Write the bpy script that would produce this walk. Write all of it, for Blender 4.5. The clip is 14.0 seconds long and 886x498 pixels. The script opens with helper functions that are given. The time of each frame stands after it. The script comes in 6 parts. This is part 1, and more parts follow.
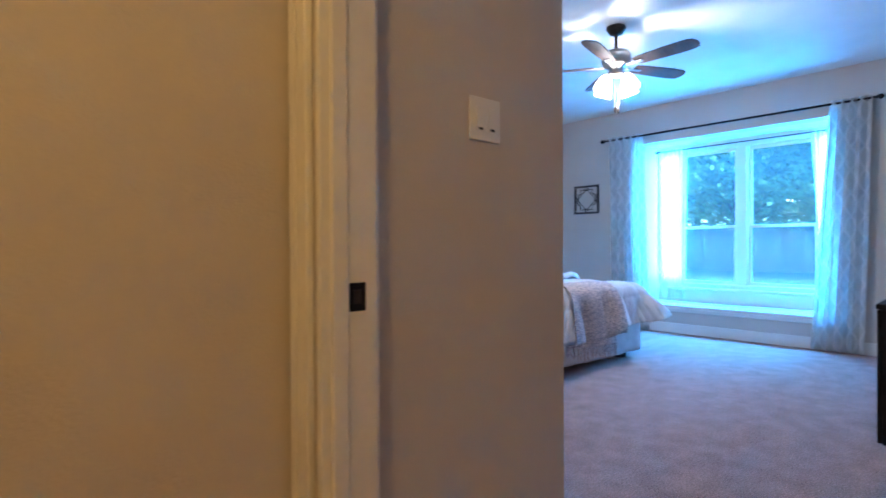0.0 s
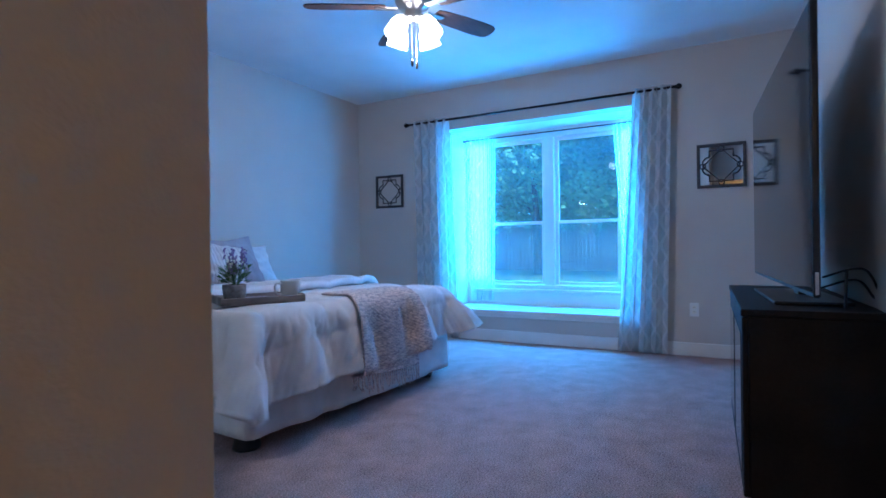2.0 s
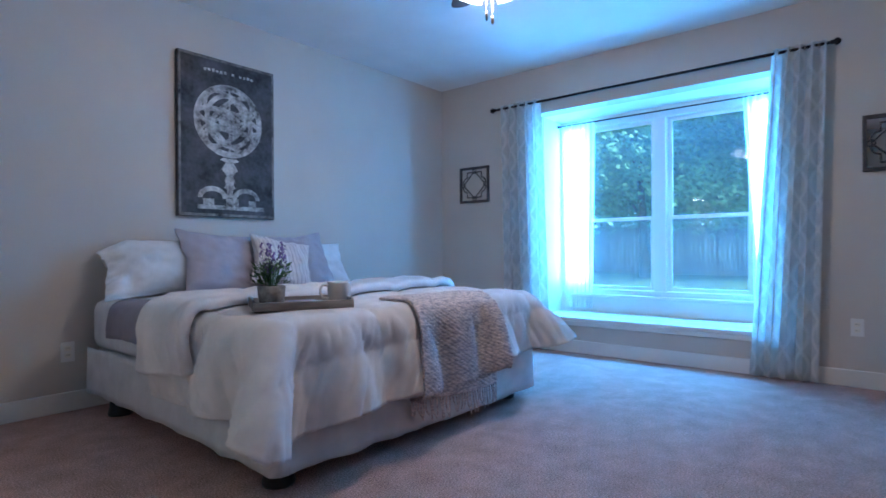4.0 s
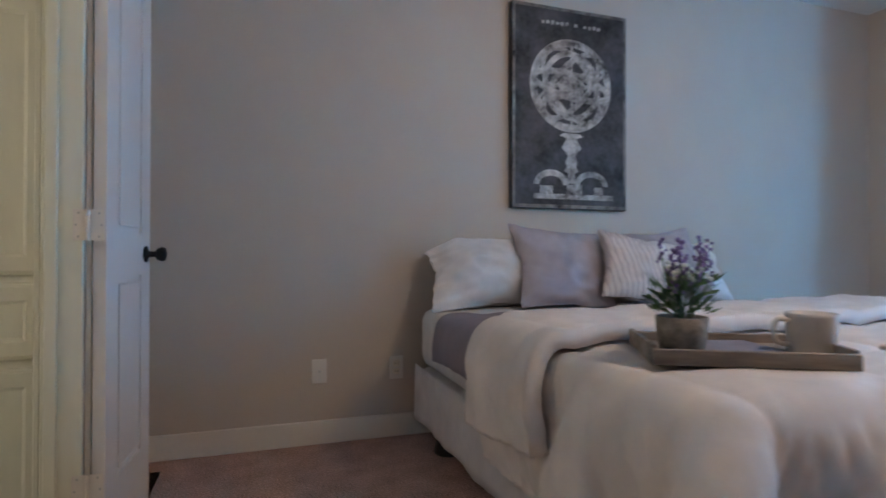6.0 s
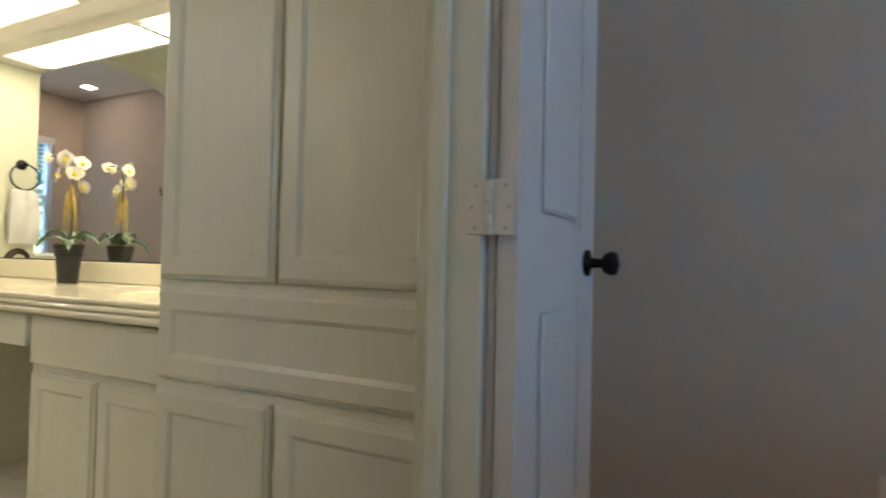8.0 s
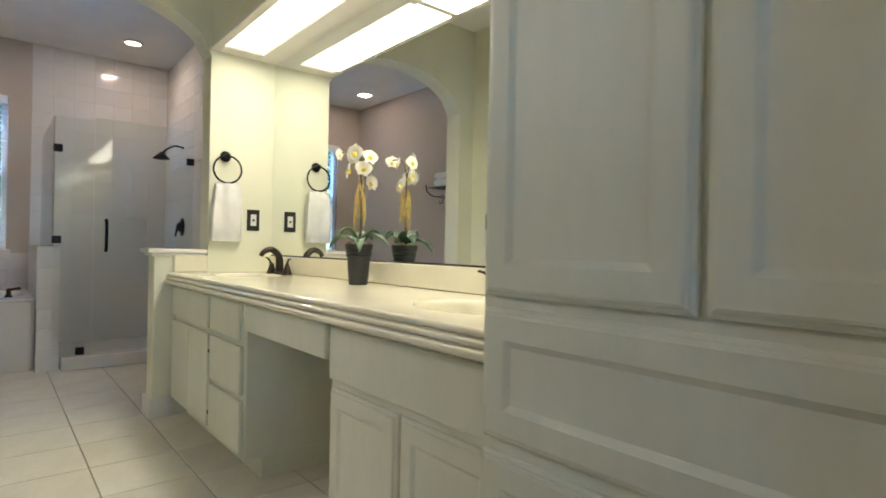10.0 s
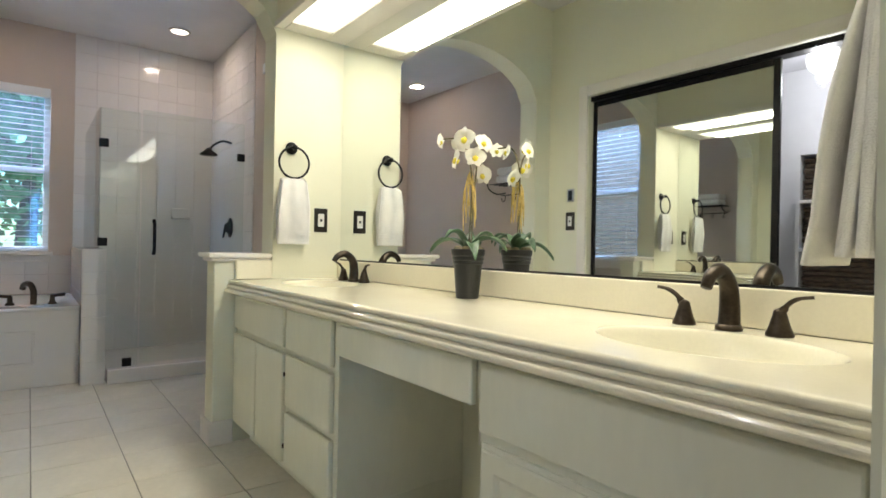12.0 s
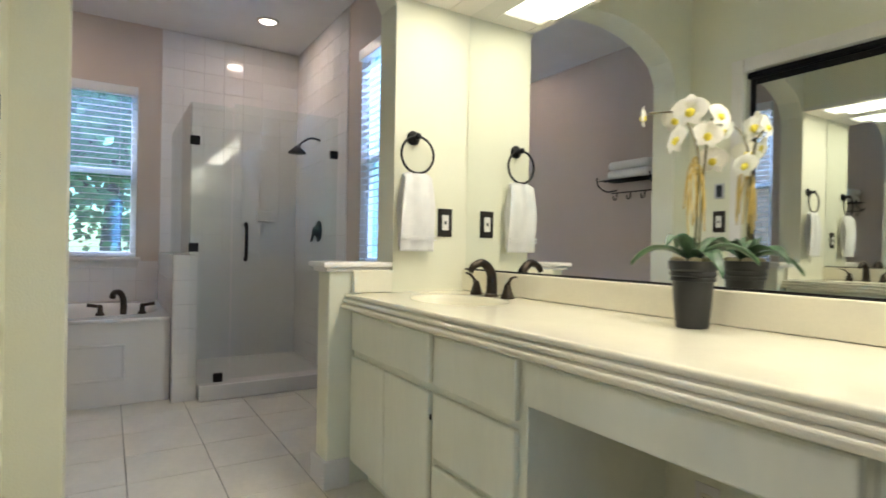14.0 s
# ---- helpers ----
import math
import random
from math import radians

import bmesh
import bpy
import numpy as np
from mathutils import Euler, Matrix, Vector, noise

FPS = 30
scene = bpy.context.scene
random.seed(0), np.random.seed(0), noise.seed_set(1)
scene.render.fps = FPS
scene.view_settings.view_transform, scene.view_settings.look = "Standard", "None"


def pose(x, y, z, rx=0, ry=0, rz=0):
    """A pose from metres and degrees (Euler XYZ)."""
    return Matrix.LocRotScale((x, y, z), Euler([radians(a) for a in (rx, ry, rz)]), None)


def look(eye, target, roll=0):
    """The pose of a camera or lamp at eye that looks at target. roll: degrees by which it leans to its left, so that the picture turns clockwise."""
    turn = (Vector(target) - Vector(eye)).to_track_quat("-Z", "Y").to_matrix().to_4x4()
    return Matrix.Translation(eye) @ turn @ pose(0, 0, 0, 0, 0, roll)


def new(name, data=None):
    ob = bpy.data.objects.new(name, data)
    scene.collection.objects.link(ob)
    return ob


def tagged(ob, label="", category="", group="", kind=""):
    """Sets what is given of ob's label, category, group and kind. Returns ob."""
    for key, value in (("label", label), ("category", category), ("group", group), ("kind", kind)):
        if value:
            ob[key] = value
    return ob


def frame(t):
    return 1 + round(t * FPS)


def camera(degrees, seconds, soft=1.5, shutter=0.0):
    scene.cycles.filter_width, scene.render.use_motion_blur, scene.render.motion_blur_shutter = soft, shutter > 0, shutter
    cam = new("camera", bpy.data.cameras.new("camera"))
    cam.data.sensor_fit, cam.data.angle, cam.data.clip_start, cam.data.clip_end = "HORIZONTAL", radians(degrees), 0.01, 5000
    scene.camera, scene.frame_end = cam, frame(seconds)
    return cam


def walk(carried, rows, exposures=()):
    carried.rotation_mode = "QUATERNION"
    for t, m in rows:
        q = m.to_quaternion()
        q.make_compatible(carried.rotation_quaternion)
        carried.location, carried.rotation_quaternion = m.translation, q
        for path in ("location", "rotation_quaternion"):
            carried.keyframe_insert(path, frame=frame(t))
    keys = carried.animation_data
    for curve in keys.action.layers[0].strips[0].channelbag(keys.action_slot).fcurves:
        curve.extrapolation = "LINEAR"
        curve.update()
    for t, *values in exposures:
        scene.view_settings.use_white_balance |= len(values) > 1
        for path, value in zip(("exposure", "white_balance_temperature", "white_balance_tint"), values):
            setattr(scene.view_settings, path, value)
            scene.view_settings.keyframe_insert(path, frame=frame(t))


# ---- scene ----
import itertools

cam = camera(78.4, 14.0, soft=1.6, shutter=0.35)
PATH = [
    (0, (0.784, 1.26, 1.014), (2.115, 2.752, 1.003), -0.3),
    (0.5, (1.003, 1.428, 1.015), (2.529, 2.72, 1.003), -0.5),
    (1, (1.265, 1.595, 0.968), (2.947, 2.677, 0.96), -0.6),
    (1.5, (1.534, 1.702, 0.994), (3.276, 2.684, 0.981), -0.8),
    (2, (1.813, 1.774, 0.96), (3.559, 2.749, 0.956), -0.8),
    (2.2, (1.888, 1.836, 0.939), (3.64, 2.8, 0.941), -0.7),
    (4.3, (2.458, 2.066, 0.936), (3.936, 3.413, 0.939), -0.4),
    (4.5, (2.511, 2.142, 0.932), (3.942, 3.539, 0.934), -0.4),
    (5, (2.619, 2.403, 0.954), (3.871, 3.962, 0.953), -0.1),
    (5.5, (2.68, 2.744, 0.966), (3.668, 4.482, 0.967), 0.1),
    (6, (2.775, 3.033, 0.937), (3.416, 4.928, 0.951), 0.1),
    (6.5, (2.808, 3.306, 0.93), (3.176, 5.272, 0.954), 0.1),
    (7, (2.813, 3.602, 0.911), (2.707, 5.598, 0.967), -0.1),
    (7.5, (2.728, 3.837, 0.922), (2.231, 5.774, 0.955), 0.6),
    (8, (2.619, 4.033, 0.929), (1.75, 5.834, 0.97), 1.3),
    (8.5, (2.523, 4.149, 0.934), (1.385, 5.793, 0.957), 1.2),
    (9, (2.391, 4.245, 0.937), (1.054, 5.733, 0.953), 1.2),
    (9.2, (2.337, 4.263, 0.939), (0.946, 5.7, 0.952), 1.2),
    (11.3, (1.611, 4.302, 0.96), (0.0, 5.487, 0.949), 1.1),
    (11.5, (1.575, 4.294, 0.961), (-0.034, 5.482, 0.953), 1.1),
    (12, (1.514, 4.273, 0.964), (-0.077, 5.485, 0.959), 1.1),
    (12.5, (1.453, 4.261, 0.966), (-0.125, 5.489, 0.965), 1.0),
    (13, (1.323, 4.24, 0.974), (-0.257, 5.467, 0.975), 0.9),
    (13.5, (1.134, 4.205, 0.976), (-0.479, 5.388, 0.974), 1.0),
    (14, (0.907, 4.215, 0.983), (-0.796, 5.263, 0.979), 1.0),
]
EXPOSURES = [(0.0, 0.95, 5200, 12), (0.5, 0.55, 4900, 12), (1.0, 0.2, 4850, 14), (1.5, 0.1, 4800, 12), (2.2, 0.25, 4950, 13), (4.3, 0.4, 6000, 14), (5.5, 0.3, 7100, 17), (6.5, 0.22, 8100, 16), (7.2, 0.08, 8200, 11), (8.3, -0.08, 7700, 11), (9.0, -0.16, 7200, 9), (11.3, -0.1, 6650, 9), (14.0, -0.07, 6550, 10)]
walk(cam, [(t, look(eye, target, roll)) for t, eye, target, roll in PATH], EXPOSURES)

# ---- world and lights ----
world = bpy.data.worlds.new("sky")
scene.world = world
world.use_nodes = True
wn = world.node_tree
sky = wn.nodes.new("ShaderNodeTexSky")
sky.sky_type, sky.sun_disc = "NISHITA", False
sky.sun_elevation, sky.sun_rotation = radians(42), radians(207)
wn.nodes["Background"].inputs["Strength"].default_value = 0.5
wn.links.new(sky.outputs[0], wn.nodes["Background"].inputs["Color"])


def lamp(name, kind, place, target, watts, colour, size=0.1, size_y=None, angle=None):
    data = bpy.data.lights.new(name, kind)
    data.energy, data.color = watts, colour
    if kind == "AREA":
        data.shape, data.size, data.size_y = "RECTANGLE", size, size_y or size
    elif kind == "SUN":
        data.angle = radians(angle or 0.5)
    else:
        data.shadow_soft_size = size
    ob = new(name, data)
    ob.matrix_world = look(place, target)
    return ob


WX = 7.45   # plane of the bedroom window
DAY = (0.075, 0.42, 1.0)
lamp("sun", "SUN", (0, 0, 9), (4, 8, 1), 4.5, (1.0, 0.95, 0.9), angle=12)
# daylight at the windows
lamp("window_daylight", "AREA", (8.0, 3.6, 2.95), (6.6, 3.6, 0.9), 310, DAY, 2.2, 0.9)
lamp("window_daylight_left", "AREA", (WX - 0.015, 4.42, 1.36), (0, 4.42, 1.36), 72, DAY, 0.24, 1.5)
lamp("window_daylight_right", "AREA", (WX - 0.015, 2.79, 1.36), (0, 2.79, 1.36), 64, DAY, 0.16, 1.5)
lamp("tub_window_daylight", "AREA", (-4.45, 4.05, 2.75), (-3.2, 4.05, 0.5), 165, (0.38, 0.55, 1.0), 0.8, 0.6)
lamp("side_window_daylight", "AREA", (-2.0, 6.1, 2.75), (-2.0, 4.6, 0.5), 235, (0.38, 0.55, 1.0), 0.9, 0.6)
# lamps of the house
lamp("fan_light", "POINT", (4.5, 3.45, 2.115), (4.5, 3.45, 0), 22, (1.0, 0.84, 0.71), 0.035)
lamp("hall_light", "POINT", (0.15, 1.0, 2.3), (0.15, 1.0, 0), 16.5, (1.0, 0.59, 0.15), 0.1)
lamp("vanity_light_a", "AREA", (-0.42, 5.39, 2.035), (-0.42, 5.39, 0), 8.6, (1.0, 0.95, 0.80), 1.06, 0.2)
lamp("vanity_light_b", "AREA", (0.70, 5.39, 2.035), (0.70, 5.39, 0), 12.5, (1.0, 0.95, 0.80), 1.1, 0.2)
lamp("can_light", "AREA", (-3.365, 5.23, 2.688), (-3.365, 5.23, 0), 4.4, (1.0, 0.80, 0.68), 0.11)
lamp("can_light_tub", "AREA", (-3.33, 3.66, 2.688), (-3.33, 3.66, 0), 4.4, (1.0, 0.80, 0.68), 0.11)
lamp("closet_light", "POINT", (0.41, 3.55, 1.915), (0.41, 3.55, 0), 14.5, (0.95, 0.95, 1.0), 0.02)


# ---- materials ----
def mat(name, colour, rough=0.6, metal=0.0, vary=0.06, scale=6.0, bump=0.0, bump_scale=120.0, stretch=(1, 1, 1), spec=0.5, random_tint=0.0, grain=0.28):
    m = bpy.data.materials.new(name)
    m.use_nodes = True
    n, l = m.node_tree.nodes, m.node_tree.links
    b = n["Principled BSDF"]
    b.inputs["Roughness"].default_value, b.inputs["Metallic"].default_value = rough, metal
    b.inputs["Specular IOR Level"].default_value = spec
    tex = n.new("ShaderNodeTexCoord")
    mapping = n.new("ShaderNodeMapping")
    mapping.inputs["Scale"].default_value = stretch
    l.new(tex.outputs["Object"], mapping.inputs["Vector"])
    big, fine = n.new("ShaderNodeTexNoise"), n.new("ShaderNodeTexNoise")
    for t, s, d in ((big, scale, 3), (fine, bump_scale, 2)):
        t.inputs["Scale"].default_value, t.inputs["Detail"].default_value = s, d
        l.new(mapping.outputs[0], t.inputs["Vector"])
    fine_part, mixed = n.new("ShaderNodeMath"), n.new("ShaderNodeMath")
    fine_part.operation, mixed.operation = "MULTIPLY", "MULTIPLY_ADD"
    fine_part.inputs[1].default_value, mixed.inputs[1].default_value = grain, 1 - grain
    l.new(fine.outputs["Fac"], fine_part.inputs[0])
    l.new(big.outputs["Fac"], mixed.inputs[0])
    l.new(fine_part.outputs[0], mixed.inputs[2])
    ramp = n.new("ShaderNodeValToRGB")
    lo = [max(0.0, c * (1 - 2.2 * vary)) for c in colour]
    hi = [min(1.0, c * (1 + 2.2 * vary)) for c in colour]
    ramp.color_ramp.elements[0].position, ramp.color_ramp.elements[1].position = 0.3, 0.7
    ramp.color_ramp.elements[0].color, ramp.color_ramp.elements[1].color = (*lo, 1), (*hi, 1)
    l.new(mixed.outputs[0], ramp.inputs["Fac"])
    out = ramp.outputs["Color"]
    if random_tint:
        info, hsv = n.new("ShaderNodeObjectInfo"), n.new("ShaderNodeHueSaturation")
        rng = n.new("ShaderNodeMapRange")
        rng.inputs["To Min"].default_value, rng.inputs["To Max"].default_value = 1 - random_tint, 1 + random_tint
        l.new(info.outputs["Random"], rng.inputs["Value"])
        l.new(rng.outputs[0], hsv.inputs["Value"])
        l.new(out, hsv.inputs["Color"])
        out = hsv.outputs["Color"]
    l.new(out, b.inputs["Base Color"])
    if bump:
        bp = n.new("ShaderNodeBump")
        bp.inputs["Strength"].default_value, bp.inputs["Distance"].default_value = min(1.0, bump), 0.004
        l.new(fine.outputs["Fac"], bp.inputs["Height"])
        l.new(bp.outputs[0], b.inputs["Normal"])
    return m


def glow(name, colour, strength):
    m = bpy.data.materials.new(name)
    m.use_nodes = True
    b = m.node_tree.nodes["Principled BSDF"]
    b.inputs["Base Color"].default_value = (0.8, 0.8, 0.8, 1)
    b.inputs["Emission Color"].default_value, b.inputs["Emission Strength"].default_value = (*colour, 1), strength
    return m


def clear(name, tint=(0.93, 0.97, 0.97), haze=0.0):
    m = bpy.data.materials.new(name)
    m.use_nodes = True
    n, l = m.node_tree.nodes, m.node_tree.links
    n.remove(n["Principled BSDF"])
    tr, gl, mix, fr = (n.new("ShaderNode" + k) for k in ("BsdfTransparent", "BsdfGlossy", "MixShader", "LayerWeight"))
    tr.inputs["Color"].default_value = (*tint, 1)
    gl.inputs["Roughness"].default_value = 0.01
    fr.inputs["Blend"].default_value = 0.5
    steep, share = n.new("ShaderNodeMath"), n.new("ShaderNodeMath")
    steep.operation, share.operation = "POWER", "MULTIPLY_ADD"
    steep.inputs[1].default_value, share.inputs[1].default_value, share.inputs[2].default_value = 5.0, 0.90, 0.024
    l.new(fr.outputs["Facing"], steep.inputs[0])
    l.new(steep.outputs[0], share.inputs[0])
    l.new(share.outputs[0], mix.inputs[0])
    through_pane = tr.outputs[0]
    # mixes a translucent veil into the pane to imitate daylight haze
    if haze:
        veil, hazed = n.new("ShaderNodeBsdfTranslucent"), n.new("ShaderNodeMixShader")
        veil.inputs["Color"].default_value = (0.8, 0.82, 0.82, 1)
        hazed.inputs[0].default_value = haze
        l.new(tr.outputs[0], hazed.inputs[1])
        l.new(veil.outputs[0], hazed.inputs[2])
        through_pane = hazed.outputs[0]
    l.new(through_pane, mix.inputs[1])
    l.new(gl.outputs[0], mix.inputs[2])
    l.new(mix.outputs[0], n["Material Output"].inputs["Surface"])
    return m


def cloth(name, colour, through_light=0.4, open_weave=0.0, bump_scale=500.0, pattern=None):
    """Woven cloth that lets light through; open_weave is the clear share of a sheer."""
    m = mat(name, colour, 0.9, 0, 0.05, 9, 0.5, bump_scale, spec=0.15)
    n, l = m.node_tree.nodes, m.node_tree.links
    b = n["Principled BSDF"]
    src = b.inputs["Base Color"].links[0].from_socket
    if pattern:
        src = pattern(n, l, src)
        l.new(src, b.inputs["Base Color"])
    tl, mix = n.new("ShaderNodeBsdfTranslucent"), n.new("ShaderNodeMixShader")
    mix.inputs[0].default_value = through_light
    l.new(src, tl.inputs["Color"])
    l.new(b.outputs[0], mix.inputs[1])
    l.new(tl.outputs[0], mix.inputs[2])
    last = mix
    if open_weave:
        tr, mix2 = n.new("ShaderNodeBsdfTransparent"), n.new("ShaderNodeMixShader")
        mix2.inputs[0].default_value = open_weave
        l.new(mix.outputs[0], mix2.inputs[1])
        l.new(tr.outputs[0], mix2.inputs[2])
        last = mix2
    l.new(last.outputs[0], n["Material Output"].inputs["Surface"])
    return m


def trellis(n, l, src):
    """Paler ogee trellis woven into curtain cloth: two families of crossing waves."""
    tex, sep, mix = n.new("ShaderNodeTexCoord"), n.new("ShaderNodeSeparateXYZ"), n.new("ShaderNodeMix")
    l.new(tex.outputs["Object"], sep.inputs[0])

    def sum_(op, a, b):
        m = n.new("ShaderNodeMath")
        m.operation = op
        for k, v in enumerate((a, b)):
            if isinstance(v, (int, float)):
                m.inputs[k].default_value = v
            elif v is not None:
                l.new(v, m.inputs[k])
        return m.outputs[0]
    swing = sum_("MULTIPLY", sum_("SINE", sum_("MULTIPLY", sep.outputs["Z"], 15.0), None), 1.25)
    along = sum_("MULTIPLY", sep.outputs["Y"], 30.0)
    near = sum_("MINIMUM", sum_("ABSOLUTE", sum_("SINE", sum_("ADD", along, swing), None), None), sum_("ABSOLUTE", sum_("SINE", sum_("SUBTRACT", along, swing), None), None))
    rng = n.new("ShaderNodeMapRange")
    rng.inputs["From Min"].default_value, rng.inputs["From Max"].default_value = 0.24, 0.40
    l.new(near, rng.inputs["Value"])
    mix.data_type = "RGBA"
    l.new(rng.outputs[0], mix.inputs["Factor"])
    mix.inputs["A"].default_value = (0.90, 0.90, 0.89, 1)
    l.new(src, mix.inputs["B"])
    return mix.outputs["Result"]


def stripes(n, l, src):
    tex, wav, rng, mix = n.new("ShaderNodeTexCoord"), n.new("ShaderNodeTexWave"), n.new("ShaderNodeMapRange"), n.new("ShaderNodeMix")
    wav.inputs["Scale"].default_value = 11.0
    rng.inputs["From Min"].default_value, rng.inputs["From Max"].default_value = 0.72, 0.85
    mix.data_type = "RGBA"
    l.new(tex.outputs["Object"], wav.inputs["Vector"])
    l.new(wav.outputs["Fac"], rng.inputs["Value"])
    l.new(rng.outputs[0], mix.inputs["Factor"])
    l.new(src, mix.inputs["A"])
    mix.inputs["B"].default_value = (0.56, 0.50, 0.50, 1)
    return mix.outputs["Result"]


def knit_rows(n, l, src):
    """Uneven rows of tan and grey-lilac yarn."""
    tex, mp, nz, rng, mix = n.new("ShaderNodeTexCoord"), n.new("ShaderNodeMapping"), n.new("ShaderNodeTexNoise"), n.new("ShaderNodeMapRange"), n.new("ShaderNodeMix")
    mp.inputs["Scale"].default_value = (24.0, 85.0, 105.0)
    nz.inputs["Scale"].default_value, nz.inputs["Detail"].default_value = 1.0, 1.0
    rng.inputs["From Min"].default_value, rng.inputs["From Max"].default_value = 0.38, 0.66
    mix.data_type = "RGBA"
    l.new(tex.outputs["Object"], mp.inputs["Vector"])
    l.new(mp.outputs[0], nz.inputs["Vector"])
    l.new(nz.outputs["Fac"], rng.inputs["Value"])
    l.new(rng.outputs[0], mix.inputs["Factor"])
    l.new(src, mix.inputs["A"])
    mix.inputs["B"].default_value = (0.48, 0.40, 0.40, 1)
    return mix.outputs["Result"]


WALL = mat("beige_wall_paint", (0.58, 0.51, 0.44), 0.75, 0, 0.02, 2, 0.25, 160)
BATHWALL = mat("cream_wall_paint", (0.77, 0.755, 0.60), 0.7, 0, 0.02, 2, 0.25, 160)
TUBWALL = mat("tub_room_wall_paint", (0.60, 0.51, 0.44), 0.75, 0, 0.02, 2, 0.25, 160)
CEIL = mat("white_ceiling_paint", (0.78, 0.77, 0.75), 0.85, 0, 0.02, 3, 0.5, 90)
TRIM = mat("white_trim_paint", (0.78, 0.74, 0.68), 0.4, 0, 0.02, 5, 0.05, 60)
CABINET = mat("cream_cabinet_paint", (0.76, 0.76, 0.635), 0.42, 0, 0.025, 5, 0.12, 45, (1, 1, 0.3))
DOORPAINT = mat("white_door_paint", (0.76, 0.74, 0.72), 0.45, 0, 0.02, 4, 0.12, 60, (1, 1, 0.3))
CARPET = mat("taupe_cut_pile_carpet", (0.43, 0.29, 0.255), 1.0, 0, 0.30, 8.0, 0.9, 150, spec=0.05, grain=0.80)
TILE = mat("cream_floor_tile", (0.77, 0.73, 0.64), 0.32, 0, 0.035, 5, 0.06, 40, random_tint=0.04)
GROUT = mat("grey_grout", (0.40, 0.37, 0.32), 0.9, 0, 0.12, 8, 0.4, 200)
WHITEGROUT = mat("pale_tile_grout", (0.74, 0.70, 0.67), 0.9, 0, 0.06, 8, 0.3, 200)
WHITETILE = mat("white_glazed_tile", (0.80, 0.78, 0.76), 0.12, 0, 0.02, 3, random_tint=0.02)
BLACKWOOD = mat("black_brown_wood_veneer", (0.012, 0.010, 0.009), 0.6, 0, 0.3, 4, 0.2, 70, (0.15, 1, 1), spec=0.2)
BLACKPLASTIC = mat("black_plastic", (0.012, 0.012, 0.013), 0.35, 0, 0.05)
SCREEN = mat("dark_screen_glass", (0.006, 0.006, 0.008), 0.06, 0, 0.02)
BRONZE = mat("oil_rubbed_bronze", (0.055, 0.042, 0.032), 0.32, 0.85, 0.25, 20)
DARKMETAL = mat("matt_black_metal", (0.014, 0.013, 0.014), 0.45, 0.7, 0.1, 20)
STEEL = mat("brushed_steel", (0.55, 0.54, 0.52), 0.3, 1.0, 0.05, 20)
NICKEL = mat("brushed_nickel", (0.42, 0.38, 0.34), 0.28, 1.0, 0.05, 20)
BLADE = mat("dark_walnut_blade", (0.06, 0.03, 0.02), 0.62, 0, 0.3, 9, 0.1, 60, (0.3, 1, 1), spec=0.25)
MIRROR = mat("mirror_silver", (0.88, 0.90, 0.88), 0.015, 1.0, 0.0)
# pane tint carries the blue of daylight, the second value its pale haze
GLASS = clear("window_glass", (0.72, 0.95, 1.0), 0.036)
SHOWERGLASS = clear("shower_glass", (0.94, 0.97, 0.96))
WHITESHEET = cloth("white_cotton_sheet", (0.78, 0.76, 0.75), 0.1)
DUVET = cloth("cream_comforter_cotton", (0.80, 0.74, 0.71), 0.05)
SKIRT = cloth("ivory_bed_skirt", (0.72, 0.70, 0.70), 0.15)
GREYCUSHION = cloth("grey_lilac_woven_cushion", (0.43, 0.39, 0.42), 0.02, bump_scale=260)
COVERLET = cloth("grey_lilac_coverlet", (0.30, 0.27, 0.31), 0.05)
STRIPECUSHION = cloth("white_striped_cushion", (0.74, 0.68, 0.66), 0.02, pattern=stripes)
KNIT = cloth("blush_grey_chunky_knit", (0.80, 0.67, 0.61), 0.08, bump_scale=90, pattern=knit_rows)
CURTAIN = cloth("silver_blue_patterned_curtain", (0.78, 0.79, 0.78), 0.62, pattern=trellis)
SHEER = cloth("white_sheer_voile", (0.88, 0.90, 0.9), 0.75, 0.22)
TOWEL = cloth("white_terry_towel", (0.86, 0.84, 0.82), 0.1, bump_scale=330)
MARBLE = mat("cream_cultured_marble", (0.82, 0.77, 0.62), 0.09, 0, 0.03, 4)
PORCELAIN = mat("white_acrylic", (0.80, 0.78, 0.76), 0.15, 0, 0.01)
PLATE = mat("white_plastic_plate", (0.78, 0.75, 0.70), 0.35, 0, 0.01)
IVORYPLATE = mat("ivory_plastic", (0.80, 0.74, 0.62), 0.35, 0, 0.01)
DARKPLATE = mat("dark_bronze_plate", (0.03, 0.024, 0.018), 0.4, 0.5, 0.1)
ARTDARK = mat("charcoal_printed_panel", (0.045, 0.043, 0.045), 0.7, 0, 0.55, 7, 0.3, 40)
ARTLIGHT = mat("worn_ivory_print", (0.35, 0.325, 0.30), 0.75, 0, 0.5, 14, 0.2, 60)
ARTEDGE = mat("distressed_black_edge", (0.10, 0.09, 0.08), 0.7, 0, 0.9, 16, 0.4, 40)
GREYWOOD = mat("weathered_grey_wood", (0.25, 0.215, 0.195), 0.75, 0, 0.35, 9, 0.5, 60, (0.15, 1, 1))
PLAQUE = mat("charcoal_wood_fretwork", (0.05, 0.047, 0.048), 0.6, 0, 0.2, 12)
CERAMIC = mat("ivory_ceramic", (0.72, 0.67, 0.62), 0.25, 0, 0.03)
LEAF = mat("green_leaf", (0.06, 0.13, 0.03), 0.5, 0, 0.35, 20)
ORCHIDLEAF = mat("deep_green_orchid_leaf", (0.045, 0.10, 0.045), 0.35, 0, 0.3, 14)
